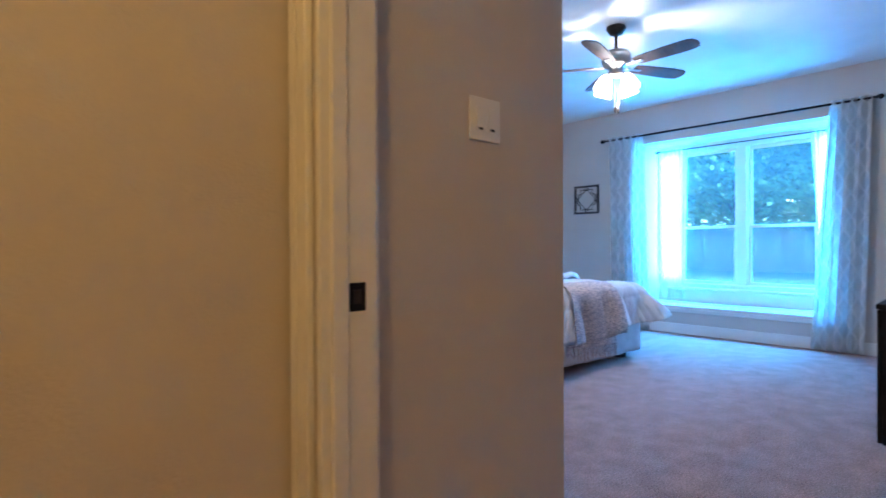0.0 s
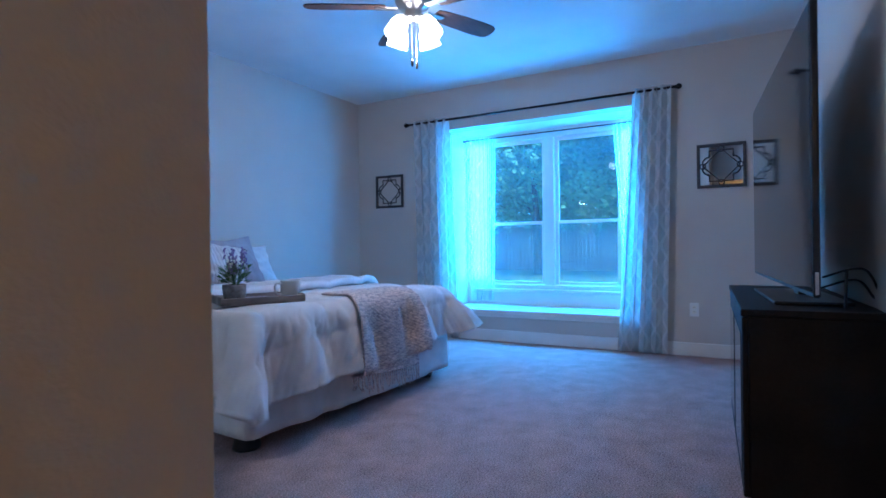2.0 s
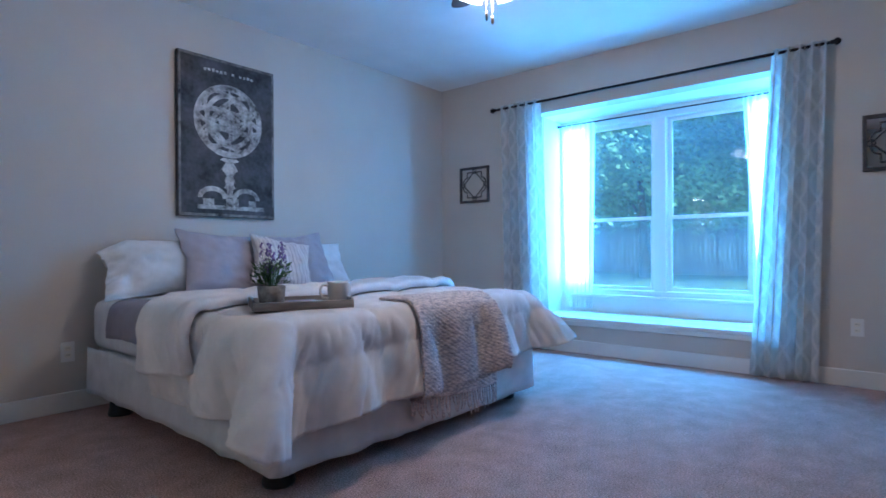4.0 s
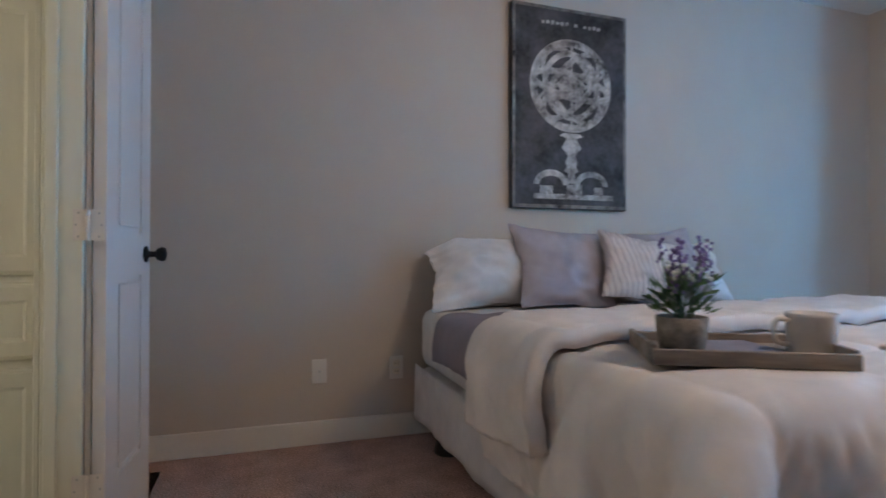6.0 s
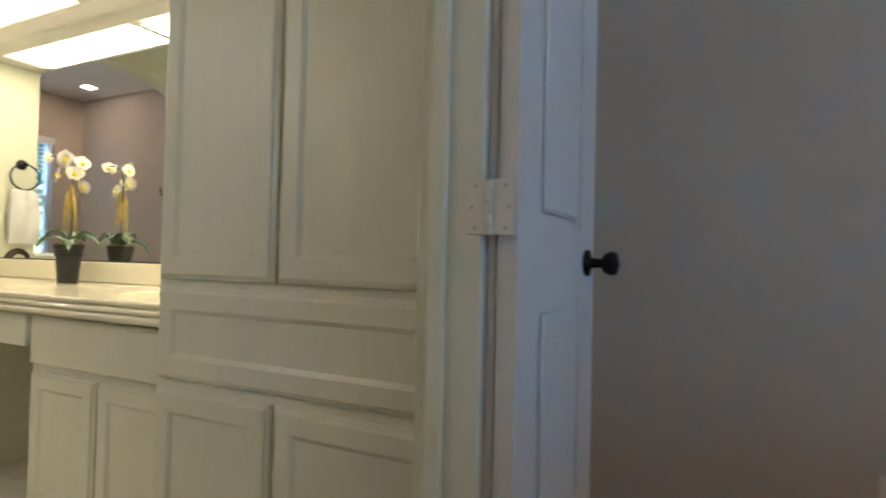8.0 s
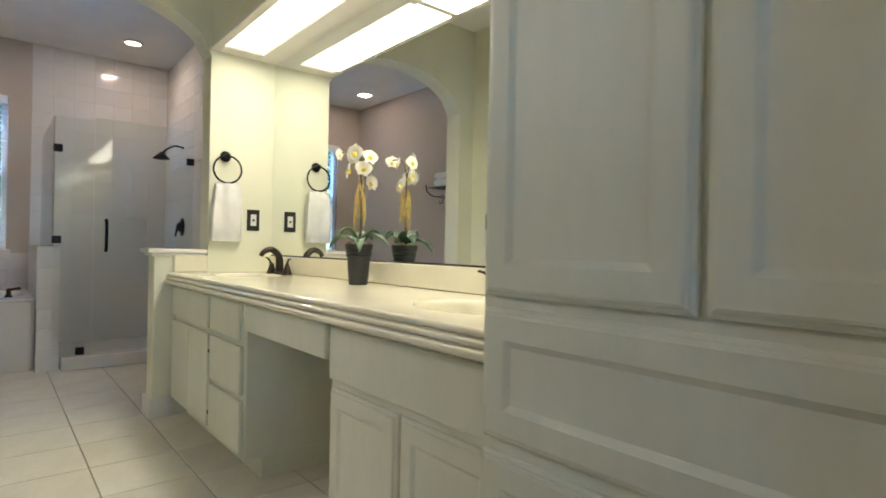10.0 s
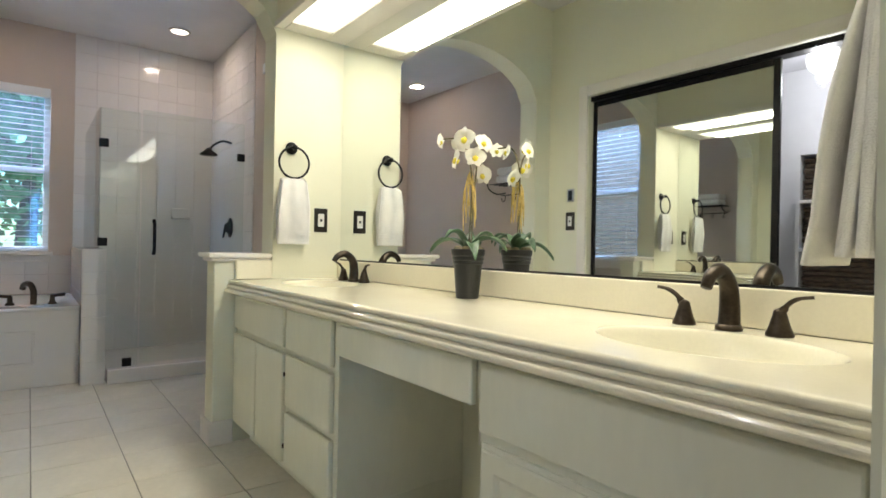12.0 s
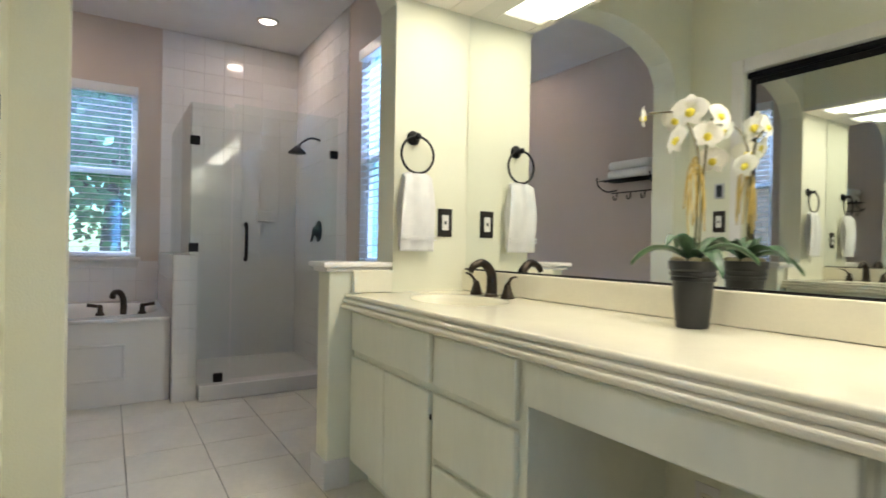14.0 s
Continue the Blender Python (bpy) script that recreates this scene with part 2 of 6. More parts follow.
LAVENDER = mat("lavender_flower", (0.26, 0.17, 0.34), 0.8, 0, 0.3, 40)
PETAL = mat("white_orchid_petal", (0.86, 0.83, 0.74), 0.6, 0, 0.04, 20)
LIP = mat("yellow_orchid_lip", (0.75, 0.58, 0.05), 0.6, 0, 0.2, 40)
STEM = mat("brown_green_stem", (0.12, 0.10, 0.04), 0.6, 0, 0.3, 30)
RAFFIA = mat("golden_raffia", (0.62, 0.45, 0.14), 0.8, 0, 0.2, 40)
MOSS = mat("dry_moss", (0.32, 0.27, 0.17), 1.0, 0, 0.4, 30, 0.8, 90)
POT = mat("black_ribbed_plastic", (0.018, 0.019, 0.02), 0.4, 0, 0.1)
SCREENMESH = cloth("grey_insect_screen", (0.5, 0.52, 0.55), 0.45, 0.80)
STONEPOT = mat("grey_stone_pot", (0.24, 0.21, 0.18), 0.85, 0, 0.25, 20, 0.6, 70)
WICKER = mat("dark_brown_wicker", (0.045, 0.028, 0.018), 0.7, 0, 0.5, 30, 1.0, 60, (1, 1, 3))
CLOSETWHITE = mat("white_closet_paint", (0.60, 0.60, 0.64), 0.6, 0, 0.02)
VINYL = mat("white_vinyl", (0.80, 0.82, 0.83), 0.35, 0, 0.01)
BLIND = cloth("white_faux_wood_slat", (0.76, 0.78, 0.80), 0.10)
FENCEWOOD = mat("grey_brown_fence_board", (0.20, 0.17, 0.16), 0.9, 0, 0.35, 6, 0.5, 50, (1, 1, 0.1), random_tint=0.2)
GRASS = mat("lawn_grass", (0.16, 0.22, 0.07), 1.0, 0, 0.4, 1.5, 0.8, 30)
FOLIAGE = mat("tree_foliage", (0.19, 0.31, 0.15), 0.6, 0, 0.4, 0.6)
BARK = mat("tree_bark", (0.09, 0.07, 0.055), 0.95, 0, 0.3, 6, 0.9, 20)
BRICK = mat("pink_red_brick", (0.38, 0.19, 0.15), 0.9, 0, 0.25, 10, 0.5, 60, random_tint=0.15)
MORTAR = mat("pale_mortar", (0.45, 0.42, 0.38), 0.95, 0, 0.1)
LAMPGLASS = glow("lit_frosted_glass", (1.0, 0.92, 0.82), 9.0)
DIFFUSER = glow("lit_light_diffuser", (1.0, 0.98, 0.86), 3.0)
CANGLOW = glow("lit_can_lens", (1.0, 0.86, 0.74), 7.0)
GLOBE = glow("lit_closet_globe", (0.9, 0.93, 1.0), 2.6)


# ---- builders ----
def thing(name, at, label, category, group="", rz=0.0, kind=""):
    ob = new(name)
    ob.matrix_world = pose(*at, 0, 0, rz)
    ob.empty_display_size = 0.05
    return tagged(ob, label, category, group, kind)


def part(name, bm, material, parent, label="", smooth=False):
    """Links a bmesh as one mesh under a thing or part, in the coordinates of its thing."""
    me = bpy.data.meshes.new(name)
    bmesh.ops.recalc_face_normals(bm, faces=bm.faces)
    bm.to_mesh(me)
    bm.free()
    me.materials.append(material)
    if smooth:
        me.polygons.foreach_set("use_smooth", [True] * len(me.polygons))
    ob = new(name, me)
    if parent is not None:
        ob.parent = parent
    if label:
        ob["label"] = label
    return ob


def solid(name, bm, material, label, category, smooth=False, kind="", group=""):
    return tagged(part(name, bm, material, None, smooth=smooth), label, category, group, kind)


def structure(name, bm, material, label="", category=""):
    return tagged(part(name, bm, material, None), label, category, kind="structure")


def box(bm, x0, x1, y0, y1, z0, z1, bevel=0.0, seg=1, m=None):
    vs = [bm.verts.new((x, y, z)) for x in (x0, x1) for y in (y0, y1) for z in (z0, z1)]
    if m is not None:
        for v in vs:
            v.co = m @ v.co
    fs = [bm.faces.new([vs[i] for i in q]) for q in ((0, 1, 3, 2), (4, 6, 7, 5), (0, 4, 5, 1), (2, 3, 7, 6), (0, 2, 6, 4), (1, 5, 7, 3))]
    if bevel > 0:
        es = {e for f in fs for e in f.edges}
        bmesh.ops.bevel(bm, geom=list(es), offset=bevel, segments=seg, profile=0.5, affect="EDGES")
    return bm


def boxes(*rows, bevel=0.0, seg=1):
    bm = bmesh.new()
    for r in rows:
        b2 = bmesh.new()
        box(b2, *r, bevel=bevel, seg=seg)
        me = bpy.data.meshes.new("tmp")
        b2.to_mesh(me)
        b2.free()
        bm.from_mesh(me)
        bpy.data.meshes.remove(me)
    return bm


def lathe(profile, n=24, axis="Z", at=(0, 0, 0), bm=None, cap=True):
    """A turned shape from (radius, height) pairs."""
    bm = bm or bmesh.new()
    rings = []
    for r, h in profile:
        ring = []
        for i in range(n):
            a = 2 * math.pi * i / n
            c = {"Z": (r * math.cos(a), r * math.sin(a), h), "X": (h, r * math.cos(a), r * math.sin(a)), "Y": (r * math.cos(a), h, r * math.sin(a))}[axis]
            ring.append(bm.verts.new((at[0] + c[0], at[1] + c[1], at[2] + c[2])))
        rings.append(ring)
    for a, b in zip(rings, rings[1:]):
        for i in range(n):
            bm.faces.new((a[i], a[(i + 1) % n], b[(i + 1) % n], b[i]))
    if cap:
        bm.faces.new(rings[0][::-1])
        bm.faces.new(rings[-1])
    return bm


def tube(points, radius, n=10, bm=None, flat=1.0):
    """A round bar along points; radius is one number or one for each point."""
    bm = bm or bmesh.new()
    pts = [Vector(p) for p in points]
    rad = radius if isinstance(radius, (list, tuple)) else [radius] * len(pts)
    rings, side = [], None
    for i, p in enumerate(pts):
        d = (pts[min(i + 1, len(pts) - 1)] - pts[max(i - 1, 0)]).normalized()
        if side is None:
            side = d.orthogonal().normalized()
        side = (side - d * side.dot(d)).normalized()
        up = d.cross(side)
        rings.append([bm.verts.new(p + rad[i] * (math.cos(2 * math.pi * k / n) * side + flat * math.sin(2 * math.pi * k / n) * up)) for k in range(n)])
    for a, b in zip(rings, rings[1:]):
        for i in range(n):
            bm.faces.new((a[i], a[(i + 1) % n], b[(i + 1) % n], b[i]))
    bm.faces.new(rings[0][::-1])
    bm.faces.new(rings[-1])
    return bm


def bend(points, steps=8):
    """A smooth line through points."""
    pts = [Vector(p) for p in points]
    out = []
    for i in range(len(pts) - 1):
        p0, p1, p2, p3 = pts[max(i - 1, 0)], pts[i], pts[i + 1], pts[min(i + 2, len(pts) - 1)]
        for k in range(steps):
            t = k / steps
            out.append(0.5 * ((2 * p1) + (p2 - p0) * t + (2 * p0 - 5 * p1 + 4 * p2 - p3) * t * t + (3 * p1 - p0 - 3 * p2 + p3) * t ** 3))
    return out + [pts[-1]]


def sheet(fn, nu, nv, bm=None):
    """A grid of faces over fn(u, v), u and v from 0 to 1."""
    bm = bm or bmesh.new()
    g = [[bm.verts.new(fn(i / nu, j / nv)) for j in range(nv + 1)] for i in range(nu + 1)]
    for i in range(nu):
        for j in range(nv):
            bm.faces.new((g[i][j], g[i + 1][j], g[i + 1][j + 1], g[i][j + 1]))
    return bm


def thicken(ob, t, offset=0.0):
    md = ob.modifiers.new("thickness", "SOLIDIFY")
    md.thickness, md.offset = t, offset
    return ob


def panel_front(bm, x0, x1, z0, z1, y, t=0.02, stile=0.055, depth=0.008, sign=-1):
    """A cabinet front with a recessed flat panel; it stands from y to y + sign * t."""
    yf = y + sign * t
    yr = yf - sign * depth
    loops = []
    for inset, yy in ((0.0, y), (0.0, yf - sign * 0.011), (0.005, yf - sign * 0.007), (0.009, yf - sign * 0.006), (0.010, yf - sign * 0.002), (0.015, yf), (stile, yf), (stile + 0.005, yf - sign * 0.003), (stile + 0.012, yr)):
        loops.append([bm.verts.new(c) for c in ((x0 + inset, yy, z0 + inset), (x1 - inset, yy, z0 + inset), (x1 - inset, yy, z1 - inset), (x0 + inset, yy, z1 - inset))])
    for a, b in zip(loops, loops[1:]):
        for i in range(4):
            bm.faces.new((a[i], a[(i + 1) % 4], b[(i + 1) % 4], b[i]))
    bm.faces.new(loops[-1])
    bm.faces.new(loops[0][::-1])
    return bm


# ---- structure: bedroom ----
NORTH, EAST, SOUTH, H = 5.76, 6.94, 1.40, 2.66
structure("floor", boxes((1.34, 7.1, 0.9, 5.9, -0.1, 0.0)), CARPET, "taupe cut-pile carpet over the bedroom floor", "carpet")
structure("ceiling", boxes((1.2, 7.1, 0.9, 5.9, H, H + 0.1)), CEIL, "white textured bedroom ceiling", "ceiling")
structure("wall_north", boxes((2.15, 7.1, NORTH, NORTH + 0.14, 0, H)), WALL, "beige painted wall behind the bed", "wall")
structure("wall_south", boxes((2.9, 7.1, SOUTH - 0.14, SOUTH, 0, H), (1.42, 2.9, 0.92, 1.06, 0, H), (2.9, 3.0, 0.92, SOUTH - 0.14, 0, H)), WALL, "beige painted wall behind the television", "wall")
AY0, AY1, SEAT, HEAD = 2.62, 4.60, 0.32, 2.225
structure("wall_east", boxes((EAST, 7.1, AY1, NORTH, 0, H), (EAST, 7.1, SOUTH, AY0, 0, H), (EAST, 7.1, AY0, AY1, HEAD, H), (EAST, 7.1, AY0, AY1, 0, SEAT - 0.035)), WALL, "beige painted wall round the window alcove", "wall")
for side, slab in (("north", (7.1, WX + 0.12, AY1, AY1 + 0.1, 0, H)), ("south", (7.1, WX + 0.12, AY0 - 0.1, AY0, 0, H)), ("bottom", (7.1, WX + 0.12, AY0, AY1, 0, SEAT - 0.035)), ("under_window", (WX, WX + 0.12, AY0, AY1, SEAT, 0.50)), ("beside_window", (WX, WX + 0.12, 4.42, AY1, 0.5, HEAD)), ("by_window", (WX, WX + 0.12, AY0, 2.80, 0.5, HEAD)), ("over_window", (WX, WX + 0.12, 2.80, 4.42, 2.19, HEAD))):
    structure("wall_alcove_" + side, boxes(slab), TRIM, "white painted wall of the window alcove", "wall")
structure("ceiling_alcove", boxes((7.1, WX + 0.12, AY0, AY1, HEAD, HEAD + 0.1)), TRIM, "white painted top of the window alcove", "ceiling")
structure("window_seat", boxes((EAST - 0.03, WX, AY0 + 0.003, AY1 - 0.003, SEAT - 0.032, SEAT), (EAST - 0.018, EAST - 0.001, AY0, AY1, SEAT - 0.075, SEAT - 0.034), bevel=0.006, seg=2), TRIM, "white painted window seat ledge", "window seat")
structure("wall_passage", boxes((1.44, 2.21, 2.288, 2.42, 0, H)), WALL, "beige painted wall beside the bedroom entry", "wall")
structure("wall_west", boxes((2.10, 2.21, 2.42, 3.6, 0, H), (2.15, 2.29, 3.6, 4.02, 0, H), (2.19, 2.29, 4.87, NORTH, 0, H), (2.19, 2.29, 4.02, 4.87, 2.07, H)), WALL, "beige painted wall with the bathroom doorway", "wall")
structure("wall_entry", boxes((1.30, 1.42, 2.20, 2.92, 0, H), (1.30, 1.42, 0.4, 1.10, 0, H), (1.30, 1.42, 1.10, 2.20, 2.07, H)), WALL, "painted wall round the bedroom entry", "wall")
# hall behind the entry
for side, slab in (("west", (-0.9, -0.78, -0.6, 2.92, 0, H)), ("north", (-0.78, 1.297, 2.29, 2.41, 0, H)), ("south", (-0.78, 1.42, -0.6, -0.48, 0, H)), ("east", (1.30, 1.42, -0.48, 0.4, 0, H))):
    structure("wall_hall_" + side, boxes(slab), WALL, "beige painted hall wall", "wall")
structure("floor_hall", boxes((-0.9, 1.34, -0.6, 2.92, -0.1, -0.002)), CARPET, "taupe carpet in the hall", "carpet")
structure("ceiling_hall", boxes((-0.9, 1.42, -0.6, 2.92, H + 0.003, H + 0.1)), CEIL, "white hall ceiling", "ceiling")


def baseboard(name, rows):
    """rows of (x0, x1, y0, y1): a tall board with a thin cap."""
    bm = boxes(*[(a, b, c, d, 0, 0.115) for a, b, c, d in rows], bevel=0.004)
    structure(name, bm, TRIM, "white painted baseboard", "baseboard")


baseboard("baseboard_north", [(2.30, EAST, NORTH - 0.016, NORTH - 0.001)])
baseboard("baseboard_south", [(2.9, EAST, SOUTH + 0.001, SOUTH + 0.016)])
baseboard("baseboard_east", [(EAST - 0.016, EAST - 0.001, SOUTH + 0.017, NORTH - 0.017)])
baseboard("baseboard_passage", [(1.46, 2.21, 2.272, 2.287), (2.211, 2.226, 2.288, 3.6)])
baseboard("baseboard_west", [(2.291, 2.306, 4.96, NORTH - 0.017)])

# entry door frame: jamb, stop, casings, strike plate
door_frame = thing("door_frame", (1.36, 2.2, 0), "white painted door frame with a dark strike plate", "door frame", kind="structure")
part("jamb", boxes((-0.065, 0.065, -0.018, -0.001, 0, 2.06), bevel=0.002), TRIM, door_frame)
part("door_stop", boxes((-0.045, -0.01, -0.030, -0.0185, 0, 2.05), bevel=0.003, seg=2), TRIM, door_frame)
part("casing", boxes((-0.078, -0.061, 0.012, 0.075, 0, 2.12), (-0.083, -0.0785, 0.05, 0.072, 0, 2.12), bevel=0.004, seg=2), TRIM, door_frame)
part("casing", boxes((0.061, 0.078, -0.008, 0.06, 0, 2.12), bevel=0.004, seg=2), TRIM, door_frame)
sp = part("strike_plate", boxes((-0.002, 0.036, -0.0195, -0.0182, 0.885, 0.942), bevel=0.001), DARKMETAL, door_frame, "dark metal strike plate")
part("strike_hole", boxes((0.008, 0.024, -0.0215, -0.0197, 0.90, 0.928)), BRONZE, sp)

# ---- structure: bathroom ----
HB, MY, VX0, CX0 = 2.70, 5.62, -1.17, 1.33
structure("floor_bath", boxes((-4.2, 2.10, 2.95, 5.9, -0.1, -0.006), (2.10, 2.22, 4.02, 4.87, -0.1, -0.006)), GROUT, "grey grout bed under the bathroom floor tiles", "floor")
structure("ceiling_bath", boxes((-4.2, 2.15, 2.95, 5.9, HB, HB + 0.1)), CEIL, "white bathroom ceiling", "ceiling")
structure("wall_bath_north", boxes((VX0, 2.15, MY, MY + 0.12, 0, HB)), BATHWALL, "cream painted wall behind the vanity mirror", "wall")
structure("wall_bath_east", boxes((2.13, 2.149, 3.8, 4.02, 0, HB), (2.186, 2.189, 4.93, MY, 0, HB), (2.13, 2.149, 4.02, 4.80, 2.07, HB)), BATHWALL, "cream painted wall over the bathroom doorway", "wall")
SY, PY0, PY1 = 3.95, 4.10, 5.243   # closet wall, archway
structure("wall_bath_south", boxes((-1.17, -0.83, SY - 0.12, SY, 0, HB), (1.75, 2.13, SY - 0.12, SY, 0, HB), (-0.83, 1.75, SY - 0.12, SY, 2.03, HB)), BATHWALL, "cream painted wall round the closet opening", "wall")


def arch_wall():
    """The wall between vanity and tub room, with a low arch over the opening."""
    bm = bmesh.new()
    xa, xb, top, spring = VX0, VX0 - 0.155, HB, 2.02
    n, rise = 20, 0.27
    prof = []
    for i in range(n + 1):
        u = i / n
        y = PY0 + (PY1 - PY0) * u
        prof.append((y, spring + rise * (1 - (2 * u - 1) ** 2) ** 0.55))
    cols = [(3.3, 0.0), (PY0, 0.0)] + prof + [(PY1, 0.0), (MY + 0.12, 0.0)]
    f, b = [[(bm.verts.new((x, y, z)), bm.verts.new((x, y, top))) for y, z in cols] for x in (xa, xb)]
    for side in (f, b):
        for p, q in zip(side, side[1:]):
            if (p[0].co - q[0].co).length > 1e-6 and abs(p[0].co.y - q[0].co.y) > 1e-6:
                bm.faces.new((p[0], q[0], q[1], p[1]))
    for i in range(len(cols) - 1):
        bm.faces.new((f[i][0], f[i + 1][0], b[i + 1][0], b[i][0]))
    bmesh.ops.remove_doubles(bm, verts=bm.verts, dist=1e-5)
    return bm


structure("wall_arch", arch_wall(), BATHWALL, "cream painted wall with a low archway to the tub", "wall")
structure("low_wall", boxes((VX0 - 0.16, VX0 - 0.03, 4.975, PY1 - 0.002, 0, 0.895), bevel=0.004), BATHWALL, "cream painted low wall ending the vanity", "low wall")
structure("low_wall_cap", boxes((VX0 - 0.195, VX0 + 0.006, 4.94, PY1 - 0.003, 0.896, 0.918), (VX0 - 0.178, VX0 - 0.012, 4.957, PY1 - 0.003, 0.878, 0.8955), bevel=0.005, seg=2), TRIM, "white moulded cap on the low wall", "wall cap")
baseboard("baseboard_low_wall", [(VX0 - 0.029, VX0 - 0.013, 4.958, 5.07), (VX0 - 0.177, VX0 - 0.0295, 4.958, 4.974), (VX0 - 0.177, VX0 - 0.161, 4.975, PY1), (VX0 - 0.17, VX0 + 0.016, PY0 + 0.001, PY0 + 0.016), (VX0 + 0.001, VX0 + 0.016, SY + 0.001, PY0)])
TX, TN = -4.0, 5.66   # tub room west and north faces
structure("wall_tub_west", boxes((TX - 0.14, TX, 3.2, 3.62, 0, HB), (TX - 0.14, TX, 4.40, 5.9, 0, HB), (TX - 0.14, TX, 3.62, 4.40, 0, 0.87), (TX - 0.14, TX, 3.62, 4.40, 2.20, HB)), TUBWALL, "taupe painted wall with the window over the tub", "wall")
structure("wall_tub_north", boxes((TX, -2.52, TN, TN + 0.14, 0, HB), (-1.60, VX0 - 0.155, TN, TN + 0.14, 0, HB), (-2.52, -1.60, TN, TN + 0.14, 0, 0.87), (-2.52, -1.60, TN, TN + 0.14, 2.30, HB)), TUBWALL, "taupe painted wall with the side window", "wall")
structure("wall_tub_south", boxes((TX, VX0 - 0.155, 3.2, 3.32, 0, HB)), TUBWALL, "taupe painted wall with a towel rack", "wall")
# closet behind the mirrored door
structure("wall_closet", boxes((-1.29, -1.17, 2.95, SY - 0.12, 0, HB), (1.75, 1.87, 2.95, SY - 0.12, 0, HB), (-1.17, 1.75, 2.95, 3.05, 0, HB)), CLOSETWHITE, "white painted closet walls", "wall")

# bathroom doorway: jamb, casing and an open narrow door leaf
bath_frame = thing("door_frame", (2.24, 4.87, 0), "cream painted bathroom door frame with hinges", "door frame", kind="structure")
part("jamb", boxes((-0.052, 0.052, -0.018, -0.001, 0, 2.06), bevel=0.002), CABINET, bath_frame)
part("door_stop", boxes((-0.04, -0.008, -0.030, -0.0185, 0, 2.05), bevel=0.003), CABINET, bath_frame)
part("casing", boxes((-0.072, -0.0555, -0.006, 0.06, 0, 2.12), (-0.077, -0.0725, 0.036, 0.056, 0, 2.12), bevel=0.004, seg=2), CABINET, bath_frame)
part("casing", boxes((0.051, 0.068, 0.012, 0.075, 0, 2.12), (0.0685, 0.073, 0.05, 0.072, 0, 2.12), bevel=0.004, seg=2), TRIM, bath_frame)
LEAFW = 0.463
leaf = thing("door_leaf", (2.312, 4.876, 0.012), "white panelled narrow door standing wide open, black knob", "door", rz=85.5)


def door_leaf_mesh(w, h, t):
    bm = bmesh.new()
    # slab with recessed panels on both faces
    box(bm, 0, w, -t + 0.009, -0.009, 0, h)
    for face, s in ((0.0, -1), (-t, 1)):
        yb = face + s * 0.0092
        y0, y1 = min(face, yb), max(face, yb)
        for a in ((0, 0.105, 0, h), (w - 0.105, w, 0, h), (0.105, w - 0.105, 0, 0.22), (0.105, w - 0.105, 0.845, 0.99), (0.105, w - 0.105, 1.92, h)):
            box(bm, a[0], a[1], y0, y1, a[2], a[3])
        for z0, z1 in ((0.22, 0.845), (0.99, 1.92)):
            box(bm, 0.125, w - 0.125, y0 + (0.002 if s < 0 else 0), y1 - (0.002 if s > 0 else 0), z0 + 0.02, z1 - 0.02, bevel=0.006)
    return bm


part("slab", door_leaf_mesh(LEAFW, 2.03, 0.035), DOORPAINT, leaf)
for s, y in ((-1, -0.035), (1, 0.0)):
    k = part("door_knob", lathe([(0.029, 0), (0.03, s * 0.006), (0.012, s * 0.012), (0.010, s * 0.034), (0.022, s * 0.042), (0.027, s * 0.056), (0.024, s * 0.067), (0.008, s * 0.072)], 24, "Y", (LEAFW - 0.062, y, 0.918)), DARKMETAL, leaf, "black round door knob", smooth=True)
for zc in (0.25, 1.016, 1.80):
    hg = part("hinge", boxes((-0.038, -0.004, -0.008, -0.006, zc - 0.045, zc + 0.045), bevel=0.0015), TRIM, bath_frame, "painted white butt hinge")
    hg.location = (0.066, -0.013, 0.0)
    bm = bmesh.new()
    for k in range(5):
        lathe([(0.0062, zc - 0.045 + 0.018 * k), (0.0062, zc - 0.0285 + 0.018 * k)], 12, bm=bm, at=(0.0, -0.012, 0))
    part("hinge_barrel", bm, TRIM, hg, smooth=False)
    part("hinge_leaf", boxes((0.004, 0.042, -0.008, -0.006, zc - 0.045, zc + 0.045), bevel=0.0015), TRIM, hg)
    for sx, sz in ((-0.024, -0.034), (-0.030, 0.0), (-0.024, 0.034), (0.028, -0.034), (0.034, 0.0), (0.028, 0.034)):
        part("hinge_screw", lathe([(0.0035, -0.0095), (0.003, -0.0078)], 10, "Y", (sx, 0, zc + sz)), STEEL, hg)

# ---- tall linen cabinet beside the doorway ----
CF = 5.0
linen = thing("linen_cabinet", (CX0, CF, 0), "cream painted tall linen cabinet with panelled doors and drawer", "cabinet")
CW = 0.853
part("body", boxes((0, CW, 0, MY - CF - 0.002, 0.0, 2.55)), CABINET, linen)
for x0, x1, z0, z1, nm in ((0.012, 0.397, 0.867, 1.72, "cabinet_door"), (0.411, 0.838, 0.867, 1.72, "cabinet_door"), (0.012, 0.397, 1.745, 2.45, "cabinet_door"), (0.411, 0.838, 1.745, 2.45, "cabinet_door"), (0.012, 0.838, 0.612, 0.846, "drawer_front"), (0.012, 0.397, 0.08, 0.588, "cabinet_door"), (0.411, 0.838, 0.08, 0.588, "cabinet_door")):
    part(nm, panel_front(bmesh.new(), x0, x1, z0, z1, 0.0, 0.02), CABINET, linen)
for zc in (0.95, 1.62):
    part("hinge_pin", lathe([(0.004, zc), (0.004, zc + 0.02)], 8, at=(0.845, -0.012, 0)), STEEL, linen)

